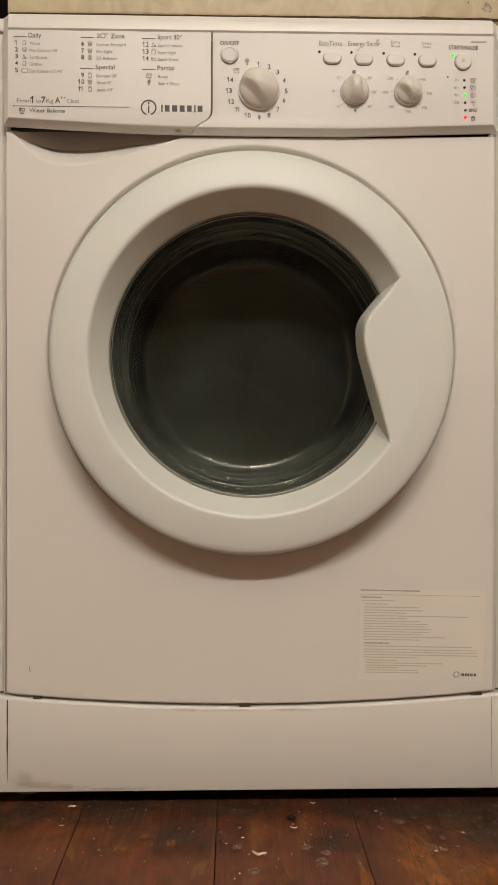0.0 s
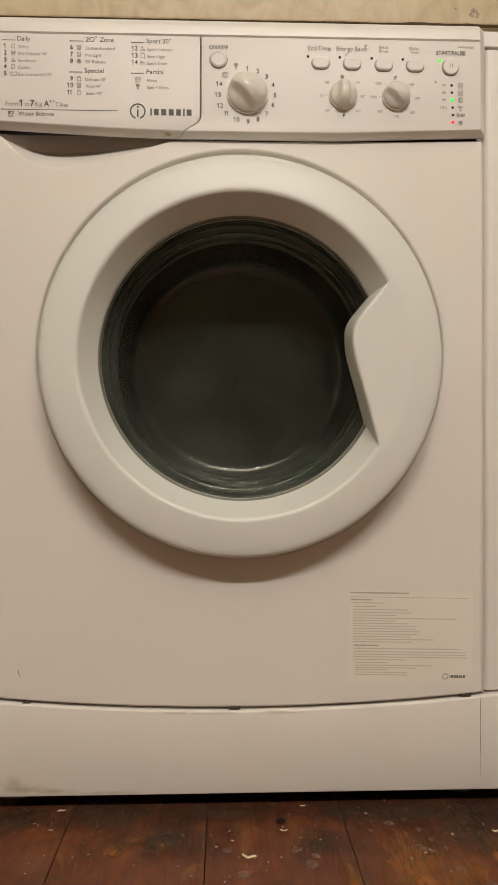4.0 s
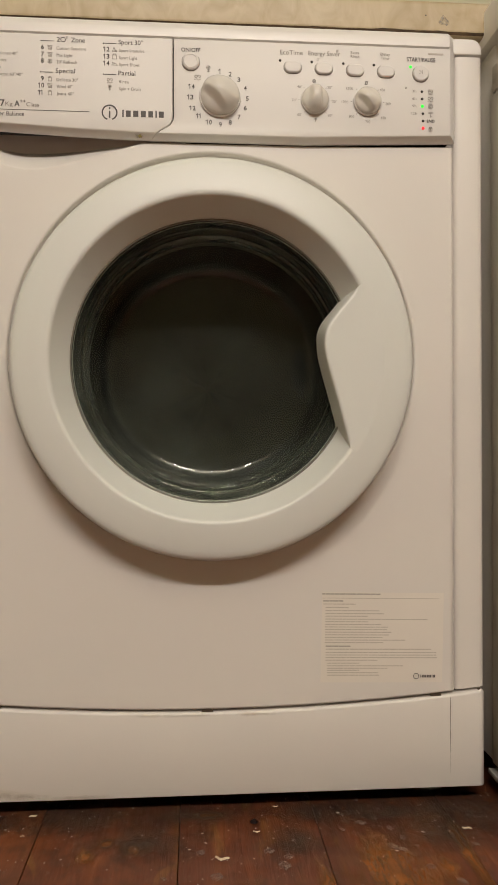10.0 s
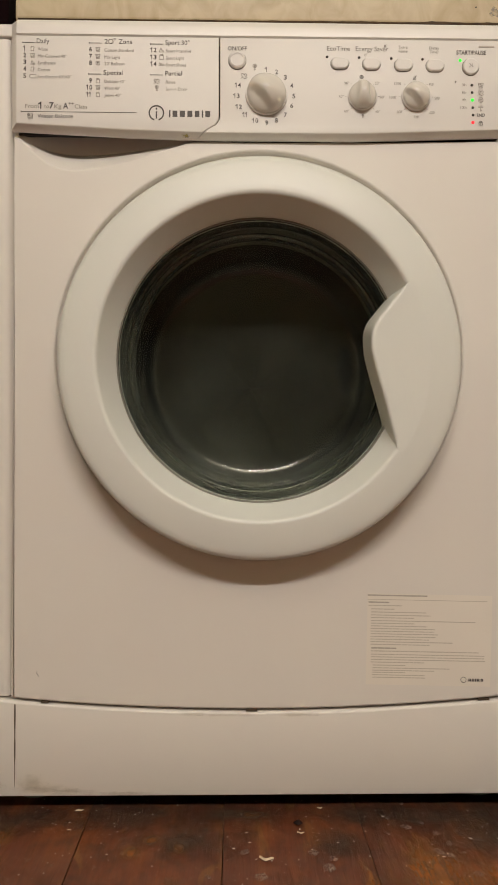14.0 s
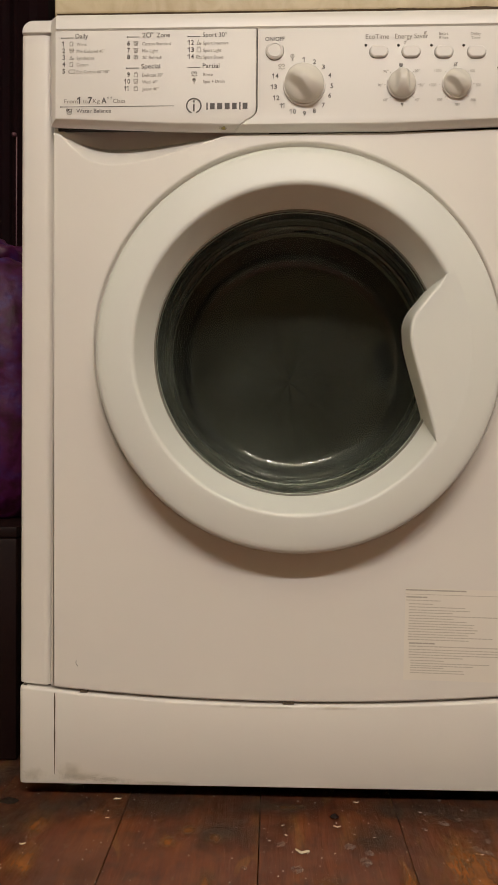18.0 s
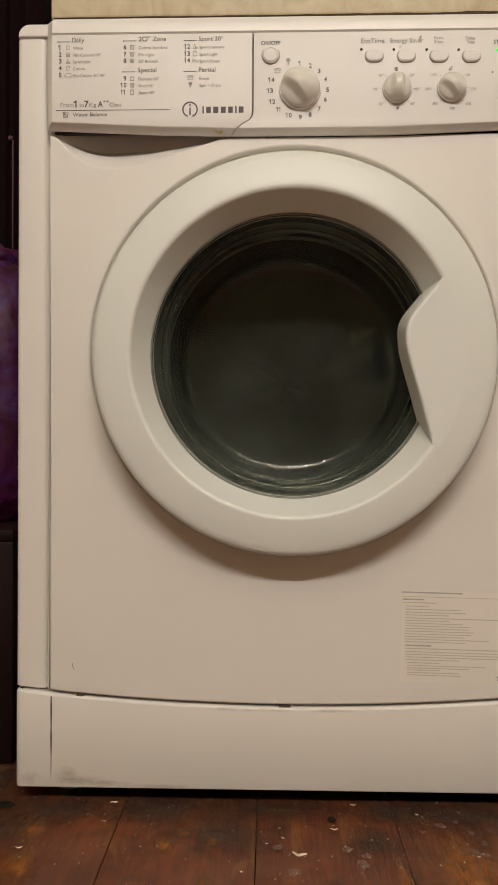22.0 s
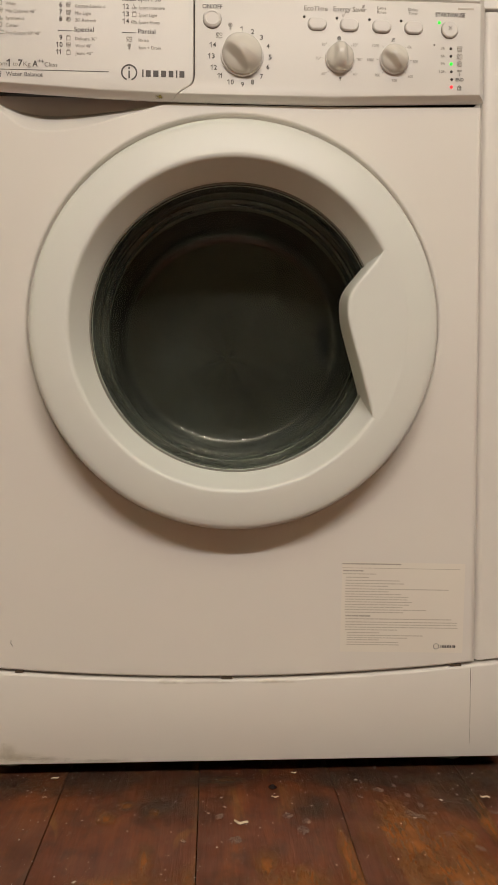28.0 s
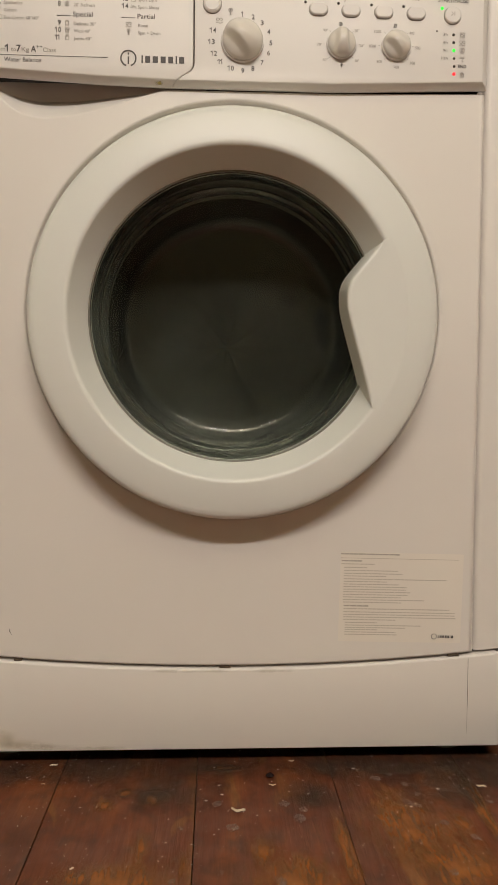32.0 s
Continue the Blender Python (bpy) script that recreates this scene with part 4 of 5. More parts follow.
SIGN = {
    "shirt": [[(0.15, 0.1), (0.15, 0.7), (0.3, 0.95), (0.7, 0.95), (0.85, 0.7), (0.7, 0.55), (0.75, 0.1), (0.15, 0.1)]],
    "tub": [[(0.05, 0.9), (0.2, 0.1), (0.8, 0.1), (0.95, 0.9), (0.05, 0.9)], [(0.1, 0.55), (0.4, 0.7), (0.65, 0.5), (0.92, 0.65)], [(0.3, 0.3), (0.7, 0.35)]],
    "flask": [[(0.1, 0.1), (0.4, 0.9), (0.55, 0.5), (0.9, 0.1), (0.1, 0.1)], [(0.5, 0.3), (0.95, 0.35)]],
    "tag": [[(-0.2, 0.5), (0.1, 0.85), (1.2, 0.85), (1.2, 0.15), (0.1, 0.15), (-0.2, 0.5)]],
    "ring": [arc(0.5, 0.5, 0.42, 0, 360, 18), arc(0.5, 0.5, 0.18, 20, 300, 10)],
    "wave": [arc(0.25, 0.65, 0.22, 0, 300, 10), arc(0.75, 0.65, 0.22, 200, -100, 10), [(0.0, 0.1), (0.3, 0.25), (0.6, 0.05), (1.0, 0.2)]],
    "shower": [[(0.1, 0.9), (0.9, 0.9)], [(0.1, 0.68), (0.9, 0.68)], [(0.5, 0.5), (0.5, 0.0), (0.65, 0.15)]],
    "flower": [arc(0.5, 0.68, 0.28, 0, 360, 12), [(0.5, 0.4), (0.5, 0.0)], [(0.35, 0.1), (0.65, 0.1)], arc(0.5, 0.68, 0.1, 0, 360, 8)],
    "lock": [[(0.2, 0.05), (0.2, 0.55), (0.8, 0.55), (0.8, 0.05), (0.2, 0.05)], arc(0.5, 0.55, 0.22, 0, 180, 8), [(0.5, 0.2), (0.5, 0.4)]],
    "cross": [arc(0.5, 0.5, 0.42, 0, 360, 16), [(0.2, 0.2), (0.8, 0.8)], [(0.2, 0.8), (0.8, 0.2)]],
    "crossed": [[(0.2, 0.1), (0.3, 0.9), (0.8, 0.9)], [(0.2, 0.1), (0.75, 0.15), (0.8, 0.9)], [(0.1, 0.1), (0.95, 0.95)]],
    "jar": [[(0.15, 0.05), (0.15, 0.8), (0.85, 0.8), (0.85, 0.05), (0.15, 0.05)], [(0.3, 0.8), (0.3, 1.0), (0.7, 1.0), (0.7, 0.8)]],
    "shoe": [[(0.0, 0.2), (0.1, 0.7), (0.4, 0.6), (0.9, 0.35), (1.0, 0.15), (0.0, 0.2)], [(0.3, 0.4), (0.6, 0.45)]],
}


def programme_list():
    d = drawer
    for head, x, z, w, bx, cap in (("Daily", -235, 818.2, 13.2, -250, 5.0), ("Zone", -149, 818.4, 14.3, -180, 4.8), ("Special", -165, 785.6, 20, -180.5, 4.8),
                                   ("Sport 30°", -100, 818.0, 25.5, -115.5, 4.8), ("Partial", -100, 785.4, 17.6, -115.5, 4.8)):
        words(head, x, z, w, cap, d)
        bar(bx, bx + 13, z - 1.8, 0.45, d)
        bar(bx - 0.5, bx + 0.5, z - 1.8, 1.0, d)
    words("2", -164, 818.4, 3.6, 4.8, d)
    symbol([arc(0.5, 0.5, 0.42, 0, 360, 18)], -157.3, 818.4, 5.6, d, INK, 0.6)
    words("°", -154.4, 818.8, 2.2, 5.4, d)
    rows = (("1", "shirt", "White", 10.5), ("2", "tub", "Mix Colored 40°", 30), ("3", "flask", "Synthetics", 18.5), ("4", "shirt", "Cotton", 12.5), ("5", "tag", "Eco Cotton 60°/40°", 35))
    for (num, sign, name, w), z in zip(rows, (810.3, 803.0, 795.8, 788.6, 781.2)):
        digits(num, -249.0 if num != "1" else -248.6, z, 4.7, d)
        symbol(SIGN[sign], -239.2, z - 0.4, 5.0, d)
        words(name, -233.8, z - 0.8, w, 3.3, d, FAINT)
    rows = (("6", "tub", "Cotton Standard", 30.5, 810), ("7", "tub", "Mix Light", 16.5, 802.6), ("8", "ring", "20' Refresh", 21, 795.6),
            ("9", "jar", "Delicate 30°", 22, 777), ("10", "tub", "Wool 40°", 16.3, 769.8), ("11", "jar", "Jeans 40°", 17.8, 762.4))
    for num, sign, name, w, z in rows:
        digits(num, -180 if len(num) == 1 else -182.4, z, 4.7, d)
        symbol(SIGN[sign], -170.8, z - 0.3, 5.0, d)
        words(name, -164, z - 0.8, w, 3.3, d, FAINT)
    rows = (("12", "flask", "Sport Intensive", 26.5, 810), ("13", "jar", "Sport Light", 19, 802.4), ("14", "shoe", "Sport Shoes", 21.3, 795.2),
            ("", "wave", "Rinse", 10, 777), ("", "flower", "Spin + Drain", 22.5, 769.6))
    for num, sign, name, w, z in rows:
        if num:
            digits(num, -115, z, 4.7, d)
            symbol(SIGN[sign], -104, z, 5.6, d)
        else:
            symbol(SIGN[sign], -109, z, 5.8, d)
        words(name, -99.4, z - 0.8, w, 3.3, d, FAINT)
    for body, x, w, cap, mat, weight in (("From", -247, 14.4, 4.3, FAINT, 0), ("to", -227, 5, 4.3, FAINT, 0), ("7", -221.6, 4.6, 6.6, INK, 0.0002),
                                         ("Kg", -216.3, 7.3, 4.3, FAINT, 0), ("A", -207.2, 5.4, 6.0, INK, 0.0002), ("Class", -195, 13, 4.3, FAINT, 0)):
        words(body, x, 749.4 + (cap - 4.3) * 0.4, w, cap, d, mat, weight=weight)
    symbol([[(0.10, 0.72), (0.42, 0.95), (0.42, 0.03)]], -230.0, 750.3, 6.6, d, INK, 1.25, "printed_text")
    words("++", -201.6, 752.6, 6, 4.0, d)
    bar(-251, -130, 743.6, 0.4, d)
    bar(-251.4, -250.2, 743.6, 1.1, d)
    words("Water Balance", -234, 739.2, 37, 4.4, d)
    symbol(SIGN["tub"], -241.6, 738.4, 6.5, d, INK)
    words("9", -244.4, 740.0, 2.4, 3.4, d)
    for ob in list(d.children):
        if ob.name.startswith("printed"):
            ob.location.z += 0.0014
    # maker's mark as plain shapes
    mark = part("maker_mark", lathe([(0.0068, C_Y - 0.0004), (0.0083, C_Y - 0.0004)], -0.1092, 0.7448, 48, -72, 252), INK, d, "dark ring mark with plain blocks", 0)
    bar(-110.0, -108.4, 742.8, 7.6, mark)
    bar(-110.0, -108.4, 749.4, 2.0, mark)
    for x, w in ((-96, 1.5), (-92.2, 5.4), (-84.6, 5.8), (-76.6, 5.6), (-68.8, 5.2), (-61.4, 1.5), (-57.8, 5.6)):
        bar(x, x + w * (1.0 if w < 2 else 0.92), 744.2, 7.6 if w < 2 else 6.4, mark, name="printed_block")


programme_list()


def console_print():
    c = panel
    words("ON/OFF", -34.2, 814.0, 20.3, 4.3, c, weight=0.00008)
    for num, x, z in ((1, 6.6, 792), (2, 17.6, 789.6), (3, 26.8, 784), (4, 33.6, 775.2), (5, 35.8, 764.2), (6, 33.6, 754), (7, 27, 744.2), (8, 17.6, 738.2), (9, 7.2, 735.6),
                      (10, -4.6, 737.8), (11, -14.8, 744), (12, -22, 752.2), (13, -24.4, 763.8), (14, -23, 775.2)):
        w = 6.0 if num > 9 else (1.5 if num == 1 else 3.2)
        digits(str(num), x - w / 2, z, 4.8, c)
    symbol(SIGN["wave"], -17, 785, 6.5, c, FAINT)
    symbol(SIGN["flower"], -5.6, 794.4, 7.0, c, FAINT)
    words("EcoTime", 70.8, 815.2, 24.4, 5.0, c, FAINT)
    words("Energy Saver", 101.4, 815.2, 34.4, 5.0, c, FAINT)
    symbol([arc(0.5, 0.5, 0.4, 0, 360, 12), [(0.75, 0.8), (1.3, 1.25)]], 111.6, 808.4, 2.6, c, w=0.28)
    symbol(SIGN["crossed"], 132.6, 818.2, 3.0, c)
    words("Extra", 147.2, 817.4, 9.4, 3.0, c, FAINT)
    words("Rinse", 147.2, 813.2, 9.4, 3.0, c, FAINT)
    words("Delay", 179.8, 816.8, 10.4, 3.0, c, FAINT)
    words("Timer", 180.2, 812.6, 9.6, 3.0, c, FAINT)
    words("START/PAUSE", 208.6, 812.4, 31.6, 4.4, c, weight=0.00014)
    bar(232.5, 249, 819.0, 1.7, c, LABEL_INK)
    for body, x, z in (("90°", 92, 778.6), ("70°", 86, 764.2), ("60°", 92, 748.8), ("20°", 124.4, 778.8), ("30°", 129.6, 764.0), ("40°", 124.6, 748.6),
                       ("1200", 146, 778.8), ("1000", 140.8, 764.0), ("800", 148, 748.6), ("400", 181.6, 778.2), ("500", 188, 763.4), ("600", 182.6, 748.0), ("700", 165.8, 743.4)):
        w = 1.75 * len(body)
        words(body, x - w / 2, z, w, 3.0, c, FAINT)
    for cx in (108.5, 165.5):
        for a in (0, 48, 132, 180, 228, 312):
            u, v = math.cos(radians(a)), math.sin(radians(a))
            symbol([[(0.5 - 0.5 * u, 0.5 - 0.5 * v), (0.5 + 0.5 * u, 0.5 + 0.5 * v)]], cx + 17.6 * u, 764.6 + 17.6 * v, 1.3, c, w=0.4, name="dial_tick")
    symbol(SIGN["cross"], 107.6, 785.2, 4.2, c, INK)
    symbol(SIGN["crossed"], 164.2, 785.0, 4.2, c, INK)
    symbol(SIGN["flower"], 109, 743.8, 3.6, c)
    for body, z in (("3h", 778), ("6h", 770), ("9h", 762), ("12h", 754)):
        words(body, 214.6 if len(body) == 2 else 213, z, 4.4 if len(body) == 2 else 6.6, 2.8, c, FAINT)
    for sign, z in (("tub", 777.4), ("wave", 769.6), ("ring", 762), ("shower", 753.2), ("lock", 738)):
        symbol(SIGN[sign], 234.6, z, 6.0, c, INK if sign == "lock" else FAINT)
    words("END", 230.6, 746, 8.6, 3.2, c, weight=0.00014)
    symbol([[(0.2, 0.2), (0.5, 0.5), (0.2, 0.8)], [(0.7, 0.2), (0.7, 0.8)]], 223.8, 797.5, 6.5, start_key, FAINT, 0.5, "play_mark").location.y = -0.0030


console_print()


def guarantee_label():
    """A clear film label on the panel with rows of small print."""
    sheet = bmesh.new()
    sheet.faces.new([sheet.verts.new((x, -0.0002, z)) for x, z in round_rect(0, 0.1345, -0.0975, 0, 0.0006, 2)])
    film = part("film_label", sheet, FILM, machine, "translucent film label with rows of small print", 0)
    rng = random.Random(3)
    rows = [(1.8, 0, 64, 1.2), (6.3, 0, 129, 0.5), (9.3, 1, 23, 1.2), (12.7, 1, 37, 0.8), (16.5, 4, 29, 0.8), (19.8, 4, 63, 0.8), (23, 4, 68, 0.8), (25.8, 4, 50, 0.8), (29, 4, 117, 0.8),
            (31.8, 4, 51, 0.8), (34.7, 4, 65, 0.8), (37.5, 4, 73, 0.8), (40.3, 4, 72, 0.8), (43.1, 4, 77, 0.8), (46, 4, 74, 0.8), (48.8, 4, 67, 0.8), (51.6, 4, 93, 0.8), (54.4, 4, 68, 0.8)]
    rows += [(58.3, 5, 32, 1.2), (61.5, 5, 121, 0.9), (65, 5, 127, 0.8), (67.8, 5, 127, 0.8), (70.6, 5, 128, 0.8), (73.4, 5, 62, 0.8), (76.6, 7, 42, 0.8), (79.5, 7, 90, 0.8),
             (82.1, 7, 73, 0.8), (84.3, 7, 42, 0.8), (87, 7, 63, 0.8), (89.6, 7, 64, 0.8)]
    for z, x0, x1, h in rows:
        h *= 1.25
        bm = bmesh.new()
        x, ribbon = x0, []
        while x < x1:
            w = min(rng.uniform(2.0, 7.5), x1 - x)
            ribbon += [(x, h / 2), (x + w, h / 2), (x + w + 0.02, 0.06), (x + w + 0.43, 0.06)]
            x += w + 0.45
        pairs = [(bm.verts.new((u / 1000, -0.0004, (-z - q) / 1000)), bm.verts.new((u / 1000, -0.0004, (-z + q) / 1000))) for u, q in ribbon]
        for a, b in zip(pairs, pairs[1:]):
            bm.faces.new((a[0], b[0], b[1], a[1]))
        part("text_line", bm, LABEL_HEAD if h > 1.4 else LABEL_INK, film, smooth=0)
    mark = part("maker_mark", lathe([(0.0026, -0.0007), (0.0032, -0.0007)], 0.1052, -0.0905, 32), INK, film, smooth=0)
    bm = bmesh.new()
    for u, w in ((0.110, 0.0008), (0.1116, 0.002), (0.1144, 0.002), (0.1172, 0.002), (0.120, 0.0018), (0.1226, 0.0008), (0.1242, 0.0022)):
        bm.faces.new([bm.verts.new(c) for c in ((u, -0.0007, -0.0921), (u + w, -0.0007, -0.0921), (u + w, -0.0007, -0.0892), (u, -0.0007, -0.0892))])
    part("mark_blocks", bm, INK, film, smooth=0)
    film.matrix_basis = pose(0.1172, 0, 0.2362, 0, 1.3, 0)
    # a scratch in the enamel
    bm = bmesh.new()
    pts = [(-0.2358, 0.1545), (-0.2362, 0.1515), (-0.2350, 0.1495), (-0.2340, 0.1480)]
    for (a, b), (c, d) in zip(pts, pts[1:]):
        bm.faces.new([bm.verts.new(q) for q in ((a, -0.0003, b), (a + 0.0006, -0.0003, b), (c + 0.0006, -0.0003, d), (c, -0.0003, d))])
    part("scratch", bm, INK, machine, "short dark scratch", 0)


guarantee_label()


def smudge(x, z, w, h, mat, parent, y=-0.0004):
    """A thin patch of grime with a ragged outline."""
    bm = bmesh.new()
    n = 28
    rim = []
    for k in range(n):
        a = 2 * math.pi * k / n
        q = 0.75 + 0.45 * noise.noise(Vector((math.cos(a) * 1.6 + x * 40, math.sin(a) * 1.6, z * 40)))
        rim.append(bm.verts.new((x + w * q * math.cos(a), y, z + h * q * math.sin(a))))
    bm.faces.new(rim)
    return part("smudge", bm, mat, parent, "faint brownish smudge", 0)


for sx, sz, sw, sh in ((-0.222, 0.0275, 0.055, 0.007), (-0.200, 0.0255, 0.035, 0.005), (-0.240, 0.034, 0.022, 0.016), (-0.280, 0.031, 0.020, 0.013)):
    smudge(sx, sz, sw, sh, GRIME, machine, 0.0001)
for sx, sw in ((-0.02, 0.05), (0.045, 0.05), (-0.07, 0.03)):
    smudge(sx, seam_z(sx) - 0.0050, sw, 0.0034, GRIME, machine, 0.0000)


def drawer_stain(x, w):
    """Dried yellow detergent on the slanting lower edge of the drawer."""
    bm = bmesh.new()
    corners = [(-w, -0.0105, 0.7252), (w, -0.0105, 0.7248), (w, -0.0045, 0.7214), (-w, -0.0045, 0.7218)]
    bm.faces.new([bm.verts.new((x + u, y - 0.0003, z - 0.0005)) for u, y, z in corners])
    part("detergent_stain", bm, STAIN, drawer, "small dried yellow detergent stain", 0)


drawer_stain(-0.0790, 0.0060)
for sx, sz, sw, sh in ((-0.150, 0.0235, 0.07, 0.0035),):
    smudge(sx, sz, sw, sh, GRIME, machine, 0.0001)


# ---- floor ----
def floor():
    base = tagged(part("floor", box_bm(ROOM[0], ROOM[1], ROOM[2], ROOM[3], -0.06, -0.024), DARK, smooth=0), "old red-brown varnished wooden floorboards", "floor", kind="structure")
    pitch, width = 0.1432, 0.14265
    bm = box_bm(-width / 2, width / 2, -5.22, 1.63, -0.022, 0.0, 0.0007, 2)
    me = bpy.data.meshes.new("floorboard")
    bm.to_mesh(me)
    bm.free()
    finish(me, BOARD)
    for k in range(-16, 17):
        x = -0.0367 + pitch * (k + 0.5)
        if ROOM[0] + 0.06 < x < ROOM[1] - 0.06:
            ob = new("floorboard", me)
            ob.parent = base
            ob.matrix_basis = pose(x + (0.0003 if k >= 0 else 0.0), -0.97, 0.0006 * math.sin(k * 2.4))


floor()


def floor_stains():
    """Worn orange patches, and dark ones of grime and painted shade, on the boards."""
    base = bpy.data.objects["floor"]

    def patch(x, y, w, h, mat, name, lift):
        bm = bmesh.new()
        n = 24
        bm.faces.new([bm.verts.new((w * 1.5 * math.cos(2 * math.pi * k / n), h * 1.5 * math.sin(2 * math.pi * k / n), 0)) for k in range(n)])
        ob = part(name, bm, mat, base, smooth=0)
        ob.matrix_basis = pose(x, y, lift)

    worn = [(-0.107,-0.052,0.008,0.008),(-0.078,-0.064,0.012,0.011),(-0.125,-0.075,0.009,0.012),(-0.082,-0.146,0.008,0.023),(-0.044,-0.173,0.006,0.018),(-0.009,-0.002,0.022,0.006),(0.025,-0.153,0.013,0.023),(0.100,-0.141,0.005,0.027),(0.102,-0.184,0.005,0.025),(0.156,-0.086,0.017,0.036),(0.163,-0.140,0.011,0.016),(0.249,-0.059,0.004,0.029),(0.244,-0.113,0.005,0.034),(0.055,-0.183,0.016,0.024),(0.171,-0.171,0.015,0.018),(0.214,-0.116,0.011,0.021),(0.165, -0.125, 0.042, 0.060), (0.195, -0.185, 0.045, 0.045), (0.050, -0.200, 0.045, 0.032), (-0.100, -0.195, 0.055, 0.030), (0.098, -0.150, 0.007, 0.055), (0.242, -0.090, 0.007, 0.055), (-0.262,-0.045,0.016,0.022),(-0.256,-0.115,0.018,0.030)]
    for k, (x, y, w, h) in enumerate(worn):
        patch(x, y, w, h, WEAR, "worn_patch", 0.0008 + 0.00002 * k)
    # floor dirt by the machine's foot, with the shade there painted into it
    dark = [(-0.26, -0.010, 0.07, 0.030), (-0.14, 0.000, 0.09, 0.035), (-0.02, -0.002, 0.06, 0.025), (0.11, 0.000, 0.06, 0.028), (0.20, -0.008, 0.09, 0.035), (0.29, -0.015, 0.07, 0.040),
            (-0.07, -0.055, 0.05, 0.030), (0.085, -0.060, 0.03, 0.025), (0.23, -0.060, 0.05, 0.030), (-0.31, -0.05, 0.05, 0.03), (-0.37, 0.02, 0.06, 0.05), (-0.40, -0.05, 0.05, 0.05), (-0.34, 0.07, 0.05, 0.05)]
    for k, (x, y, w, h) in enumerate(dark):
        patch(x, y, w, h, GRIME_SHADE, "grime_shade_patch", 0.0013 + 0.00002 * k)


floor_stains()


def litter():
    """Dried paint spots, crumbs and shavings on the boards."""
    rng = random.Random(11)
    spots = [(152, -31, 6.1), (169, -23, 3.4), (179, -44, 4.3), (130, -44, 3.1), (173, -79, 6.1), (181, -85, 4.9), (51, -79, 6.1), (69, -90, 5.5), (63, -105, 7.9),
             (199, -117, 5.5), (184, -193, 4.9), (38, -200, 5.5), (256, -81, 3.7), (220, -142, 5.5), (158, 19, 2.7), (136, -13, 2.7)]
    spots += [(197, -80, 2.7), (187, -64, 4.3), (177, -2, 2.4), (-15, -77, 5.5), (-1, -119, 7.3), (-49, -119, 3.1), (-53, -197, 3.7)]
    for x, y, r in spots:
        bm = bmesh.new()
        n, ph = 20, rng.uniform(0, 9)
        stretch, lean = rng.uniform(0.75, 1.3), rng.uniform(0, 3)
        edge, inner = [], []
        for k in range(n):
            a = 2 * math.pi * k / n
            q = r / 1000 * (0.85 + 0.28 * noise.noise(Vector((math.cos(a) * 1.3 + ph, math.sin(a) * 1.3, x))))
            px, py = q * math.cos(a) * stretch, q * math.sin(a) / stretch
            px, py = px * math.cos(lean) - py * math.sin(lean), px * math.sin(lean) + py * math.cos(lean)
            edge.append(bm.verts.new((px, py, 0.0)))
            inner.append(bm.verts.new((px * 0.86, py * 0.86, 0.0005)))
        for k in range(n):
            bm.faces.new((edge[k], edge[(k + 1) % n], inner[(k + 1) % n], inner[k]))
        bm.faces.new(inner)
        ob = part("paint_spot", bm, SPOT)
        ob.location = (x / 1000, y / 1000, 0.0016)
        tagged(ob, "dried greyish paint spot on the floorboards", "paint spot", "paint spots on the floor")
    chips = [(258, -51, 4.9), (175, -88, 1.7), (42, -42, 3.7), (86, -162, 1.0), (77, -61, 1.2), (211, -55, 1.8), (67, 10, 3.1), (132, -9, 1.7), (58, -56, 1.0), (209, -183, 0.7),
             (5, -90, 7.0), (-138, -177, 2.0), (-192, 8, 4.3), (-194, -33, 2.4), (-148, -80, 1.2), (-184, -78, 0.7), (-38, -145, 1.0), (-74, -41, 1.0), (-37, -175, 1.0)]
    chips += [(-102, -184, 0.7), (-63, -163, 1.0), (-66, -169, 1.0), (-26, -71, 1.5), (-13, -41, 1.5), (-10, -60, 1.7), (-214, -19, 1.2), (-156, -169, 0.9), (-233, 15, 1.0), (-265, -86, 3.2)]
    for x, y, r in chips:
        long = r > 2.2
        bm = bmesh.new()
        n = 6 if long else 4
        rows = []
        a = rng.uniform(-0.5, 0.5)
        for k in range(n + 1):
            t = k / n - 0.5
            w = r / 1000 * (0.22 if long else 0.6) * (1 - (2 * abs(t)) ** 2.2 * 0.8)
            bend = 0.25 * r / 1000 * math.sin(t * 7 + x)
            rows.append([bm.verts.new((2 * t * r / 1000, bend + s * w, h * r / 1000 * 0.25 + 0.0002)) for s, h in ((-1, 0), (0, 1), (1, 0))])
        for u, v in zip(rows, rows[1:]):
            for j in range(2):
                bm.faces.new((u[j], v[j], v[j + 1], u[j + 1]))
        ob = part("wood_shaving" if long else "crumb", bm, CHIP if long else PALE)
        ob.matrix_basis = pose(x / 1000, y / 1000, 0.0016, 0, 0, math.degrees(a))
        tagged(ob, "pale curled wood shaving on the floorboards" if long else "pale crumb on the floorboards", "shaving" if long else "crumb", "shavings on the floor" if long else "crumbs on the floor")
    # fine grit
    bm = bmesh.new()
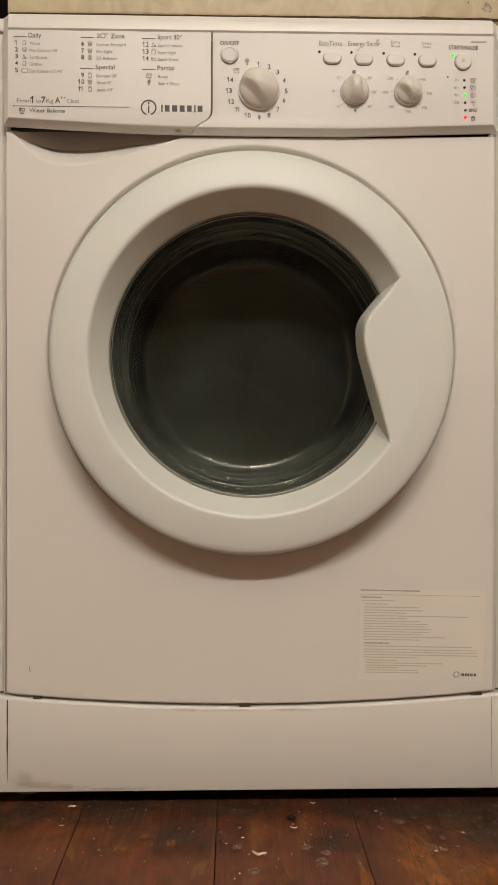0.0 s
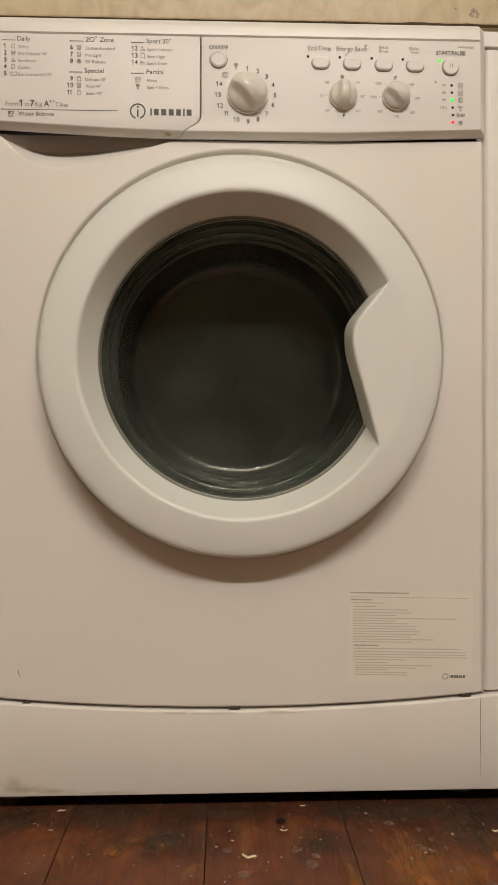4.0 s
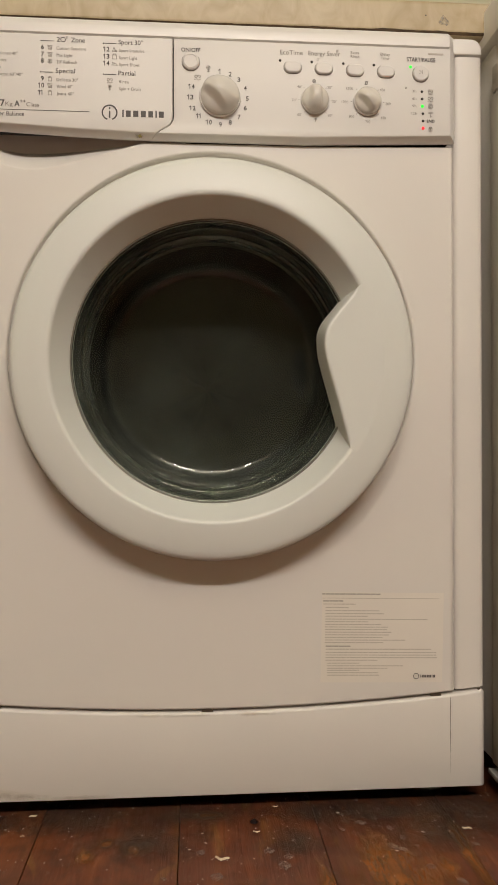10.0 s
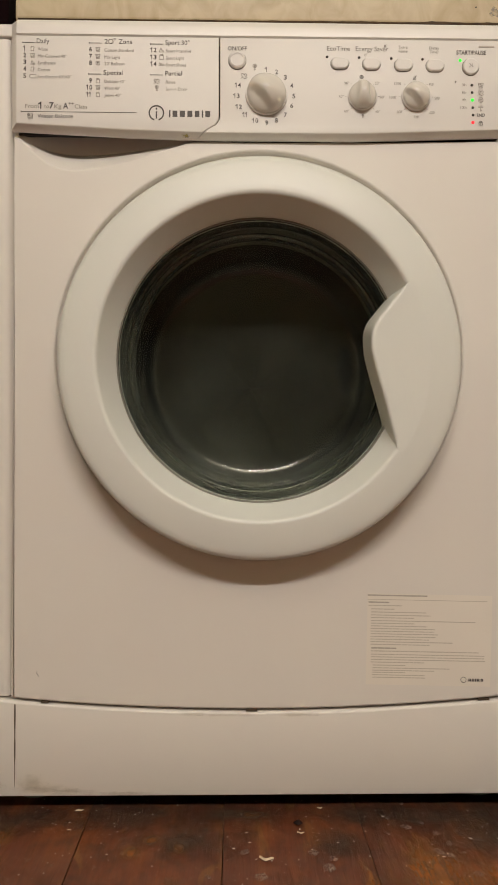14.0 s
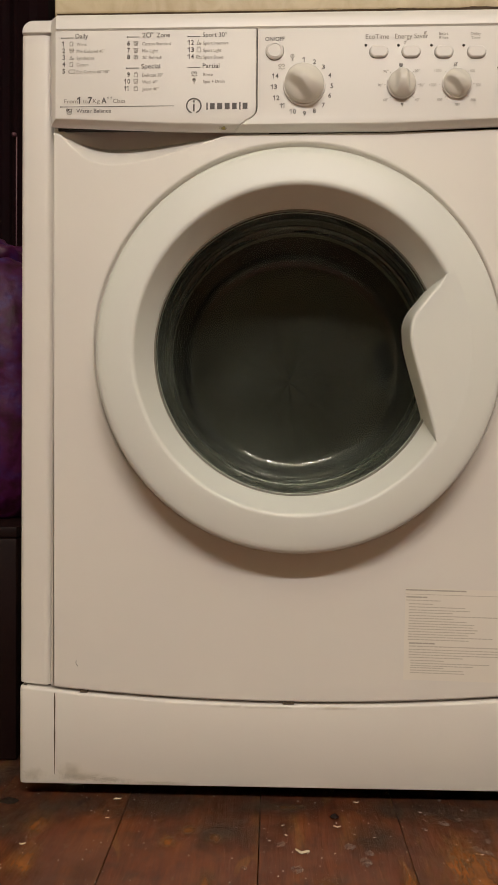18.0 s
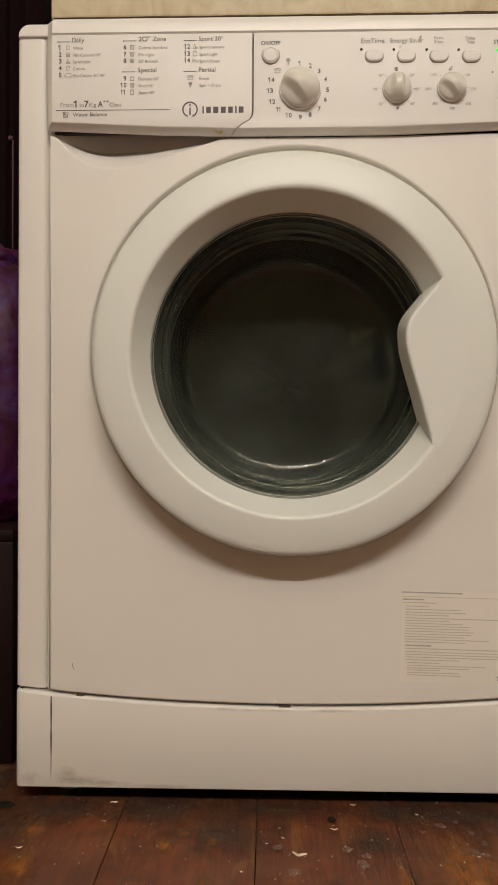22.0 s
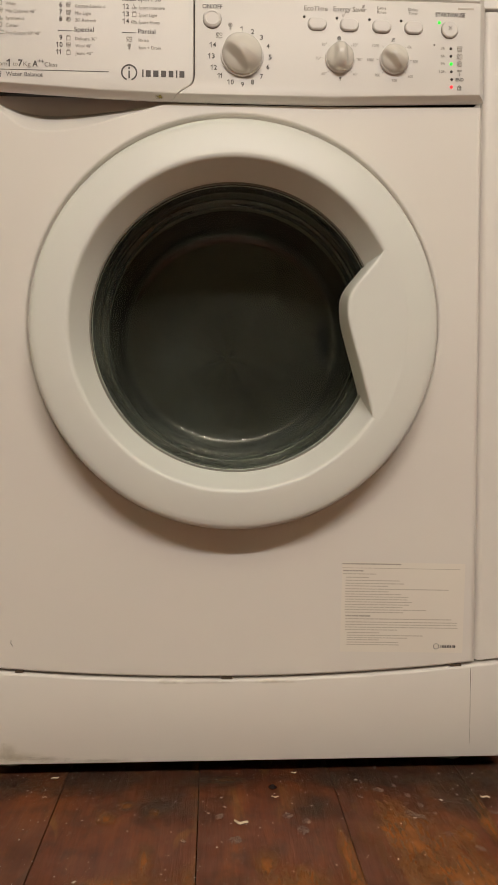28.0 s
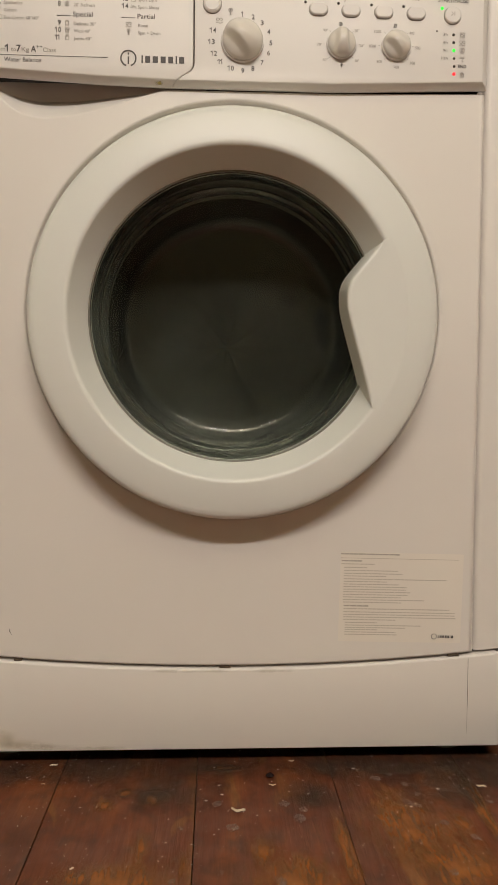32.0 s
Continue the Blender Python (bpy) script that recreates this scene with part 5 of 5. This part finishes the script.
    for _ in range(1000):
        x, y = rng.uniform(-0.45, 0.36), -0.30 + 0.36 * rng.random() ** 0.8
        s = 0.0002 + 0.0008 * rng.random() ** 3
        p = [bm.verts.new((x + s * math.cos(q + s * 9e4), y + s * math.sin(q + s * 9e4), 0.0017)) for q in (0, 2.1, 4.2)]
        top = bm.verts.new((x, y, 0.0017 + s))
        for i in range(3):
            bm.faces.new((p[i], p[(i + 1) % 3], top))
    tagged(part("grit", bm, PALE, smooth=0), "fine pale grit scattered on the floorboards", "grit", kind="stuff")
    # a knot and its hole
    bm = bmesh.new()
    n = 18
    edge = [bm.verts.new((0.0046 * math.cos(k * 2 * math.pi / n) * (1 + 0.2 * math.sin(3 * k)), 0.0042 * math.sin(k * 2 * math.pi / n), 0.0)) for k in range(n)]
    mid = bm.verts.new((0.0005, 0, 0.0036))
    for k in range(n):
        bm.faces.new((edge[k], edge[(k + 1) % n], mid))
    scrap = bmesh.new()
    rim = [scrap.verts.new((0.0105 * math.cos(k * 0.4488) * (1 + 0.25 * math.sin(2.2 * k)), 0.0050 * math.sin(k * 0.4488) * (1 + 0.3 * math.cos(1.7 * k)), 0.0)) for k in range(14)]
    hump = [scrap.verts.new((v.co.x * 0.6, v.co.y * 0.55, 0.0030 + 0.0012 * math.sin(3.1 * k))) for k, v in enumerate(rim)]
    for k in range(14):
        scrap.faces.new((rim[k], rim[(k + 1) % 14], hump[(k + 1) % 14], hump[k]))
    scrap.faces.new(hump)
    ob = part("dirt_clump", scrap, SOIL)
    ob.location = (-0.308, -0.002, 0.0016)
    tagged(ob, "flat black clump of dirt on the floorboards", "dirt")
    ob = part("dark_crumb", bm, BOX_WOOD)
    ob.location = (0.041, -0.021, 0.0016)
    tagged(ob, "small black crumb on the floorboards", "crumb")


litter()


def motions():
    """The drum and its load turn about the drum's axis."""
    turn = [(k / 10, pose(0, 0, DOOR_Z, 0, 66.0 * k, 0)) for k in range(321)]
    walk(drum, turn)
    walk(laundry, turn)


motions()
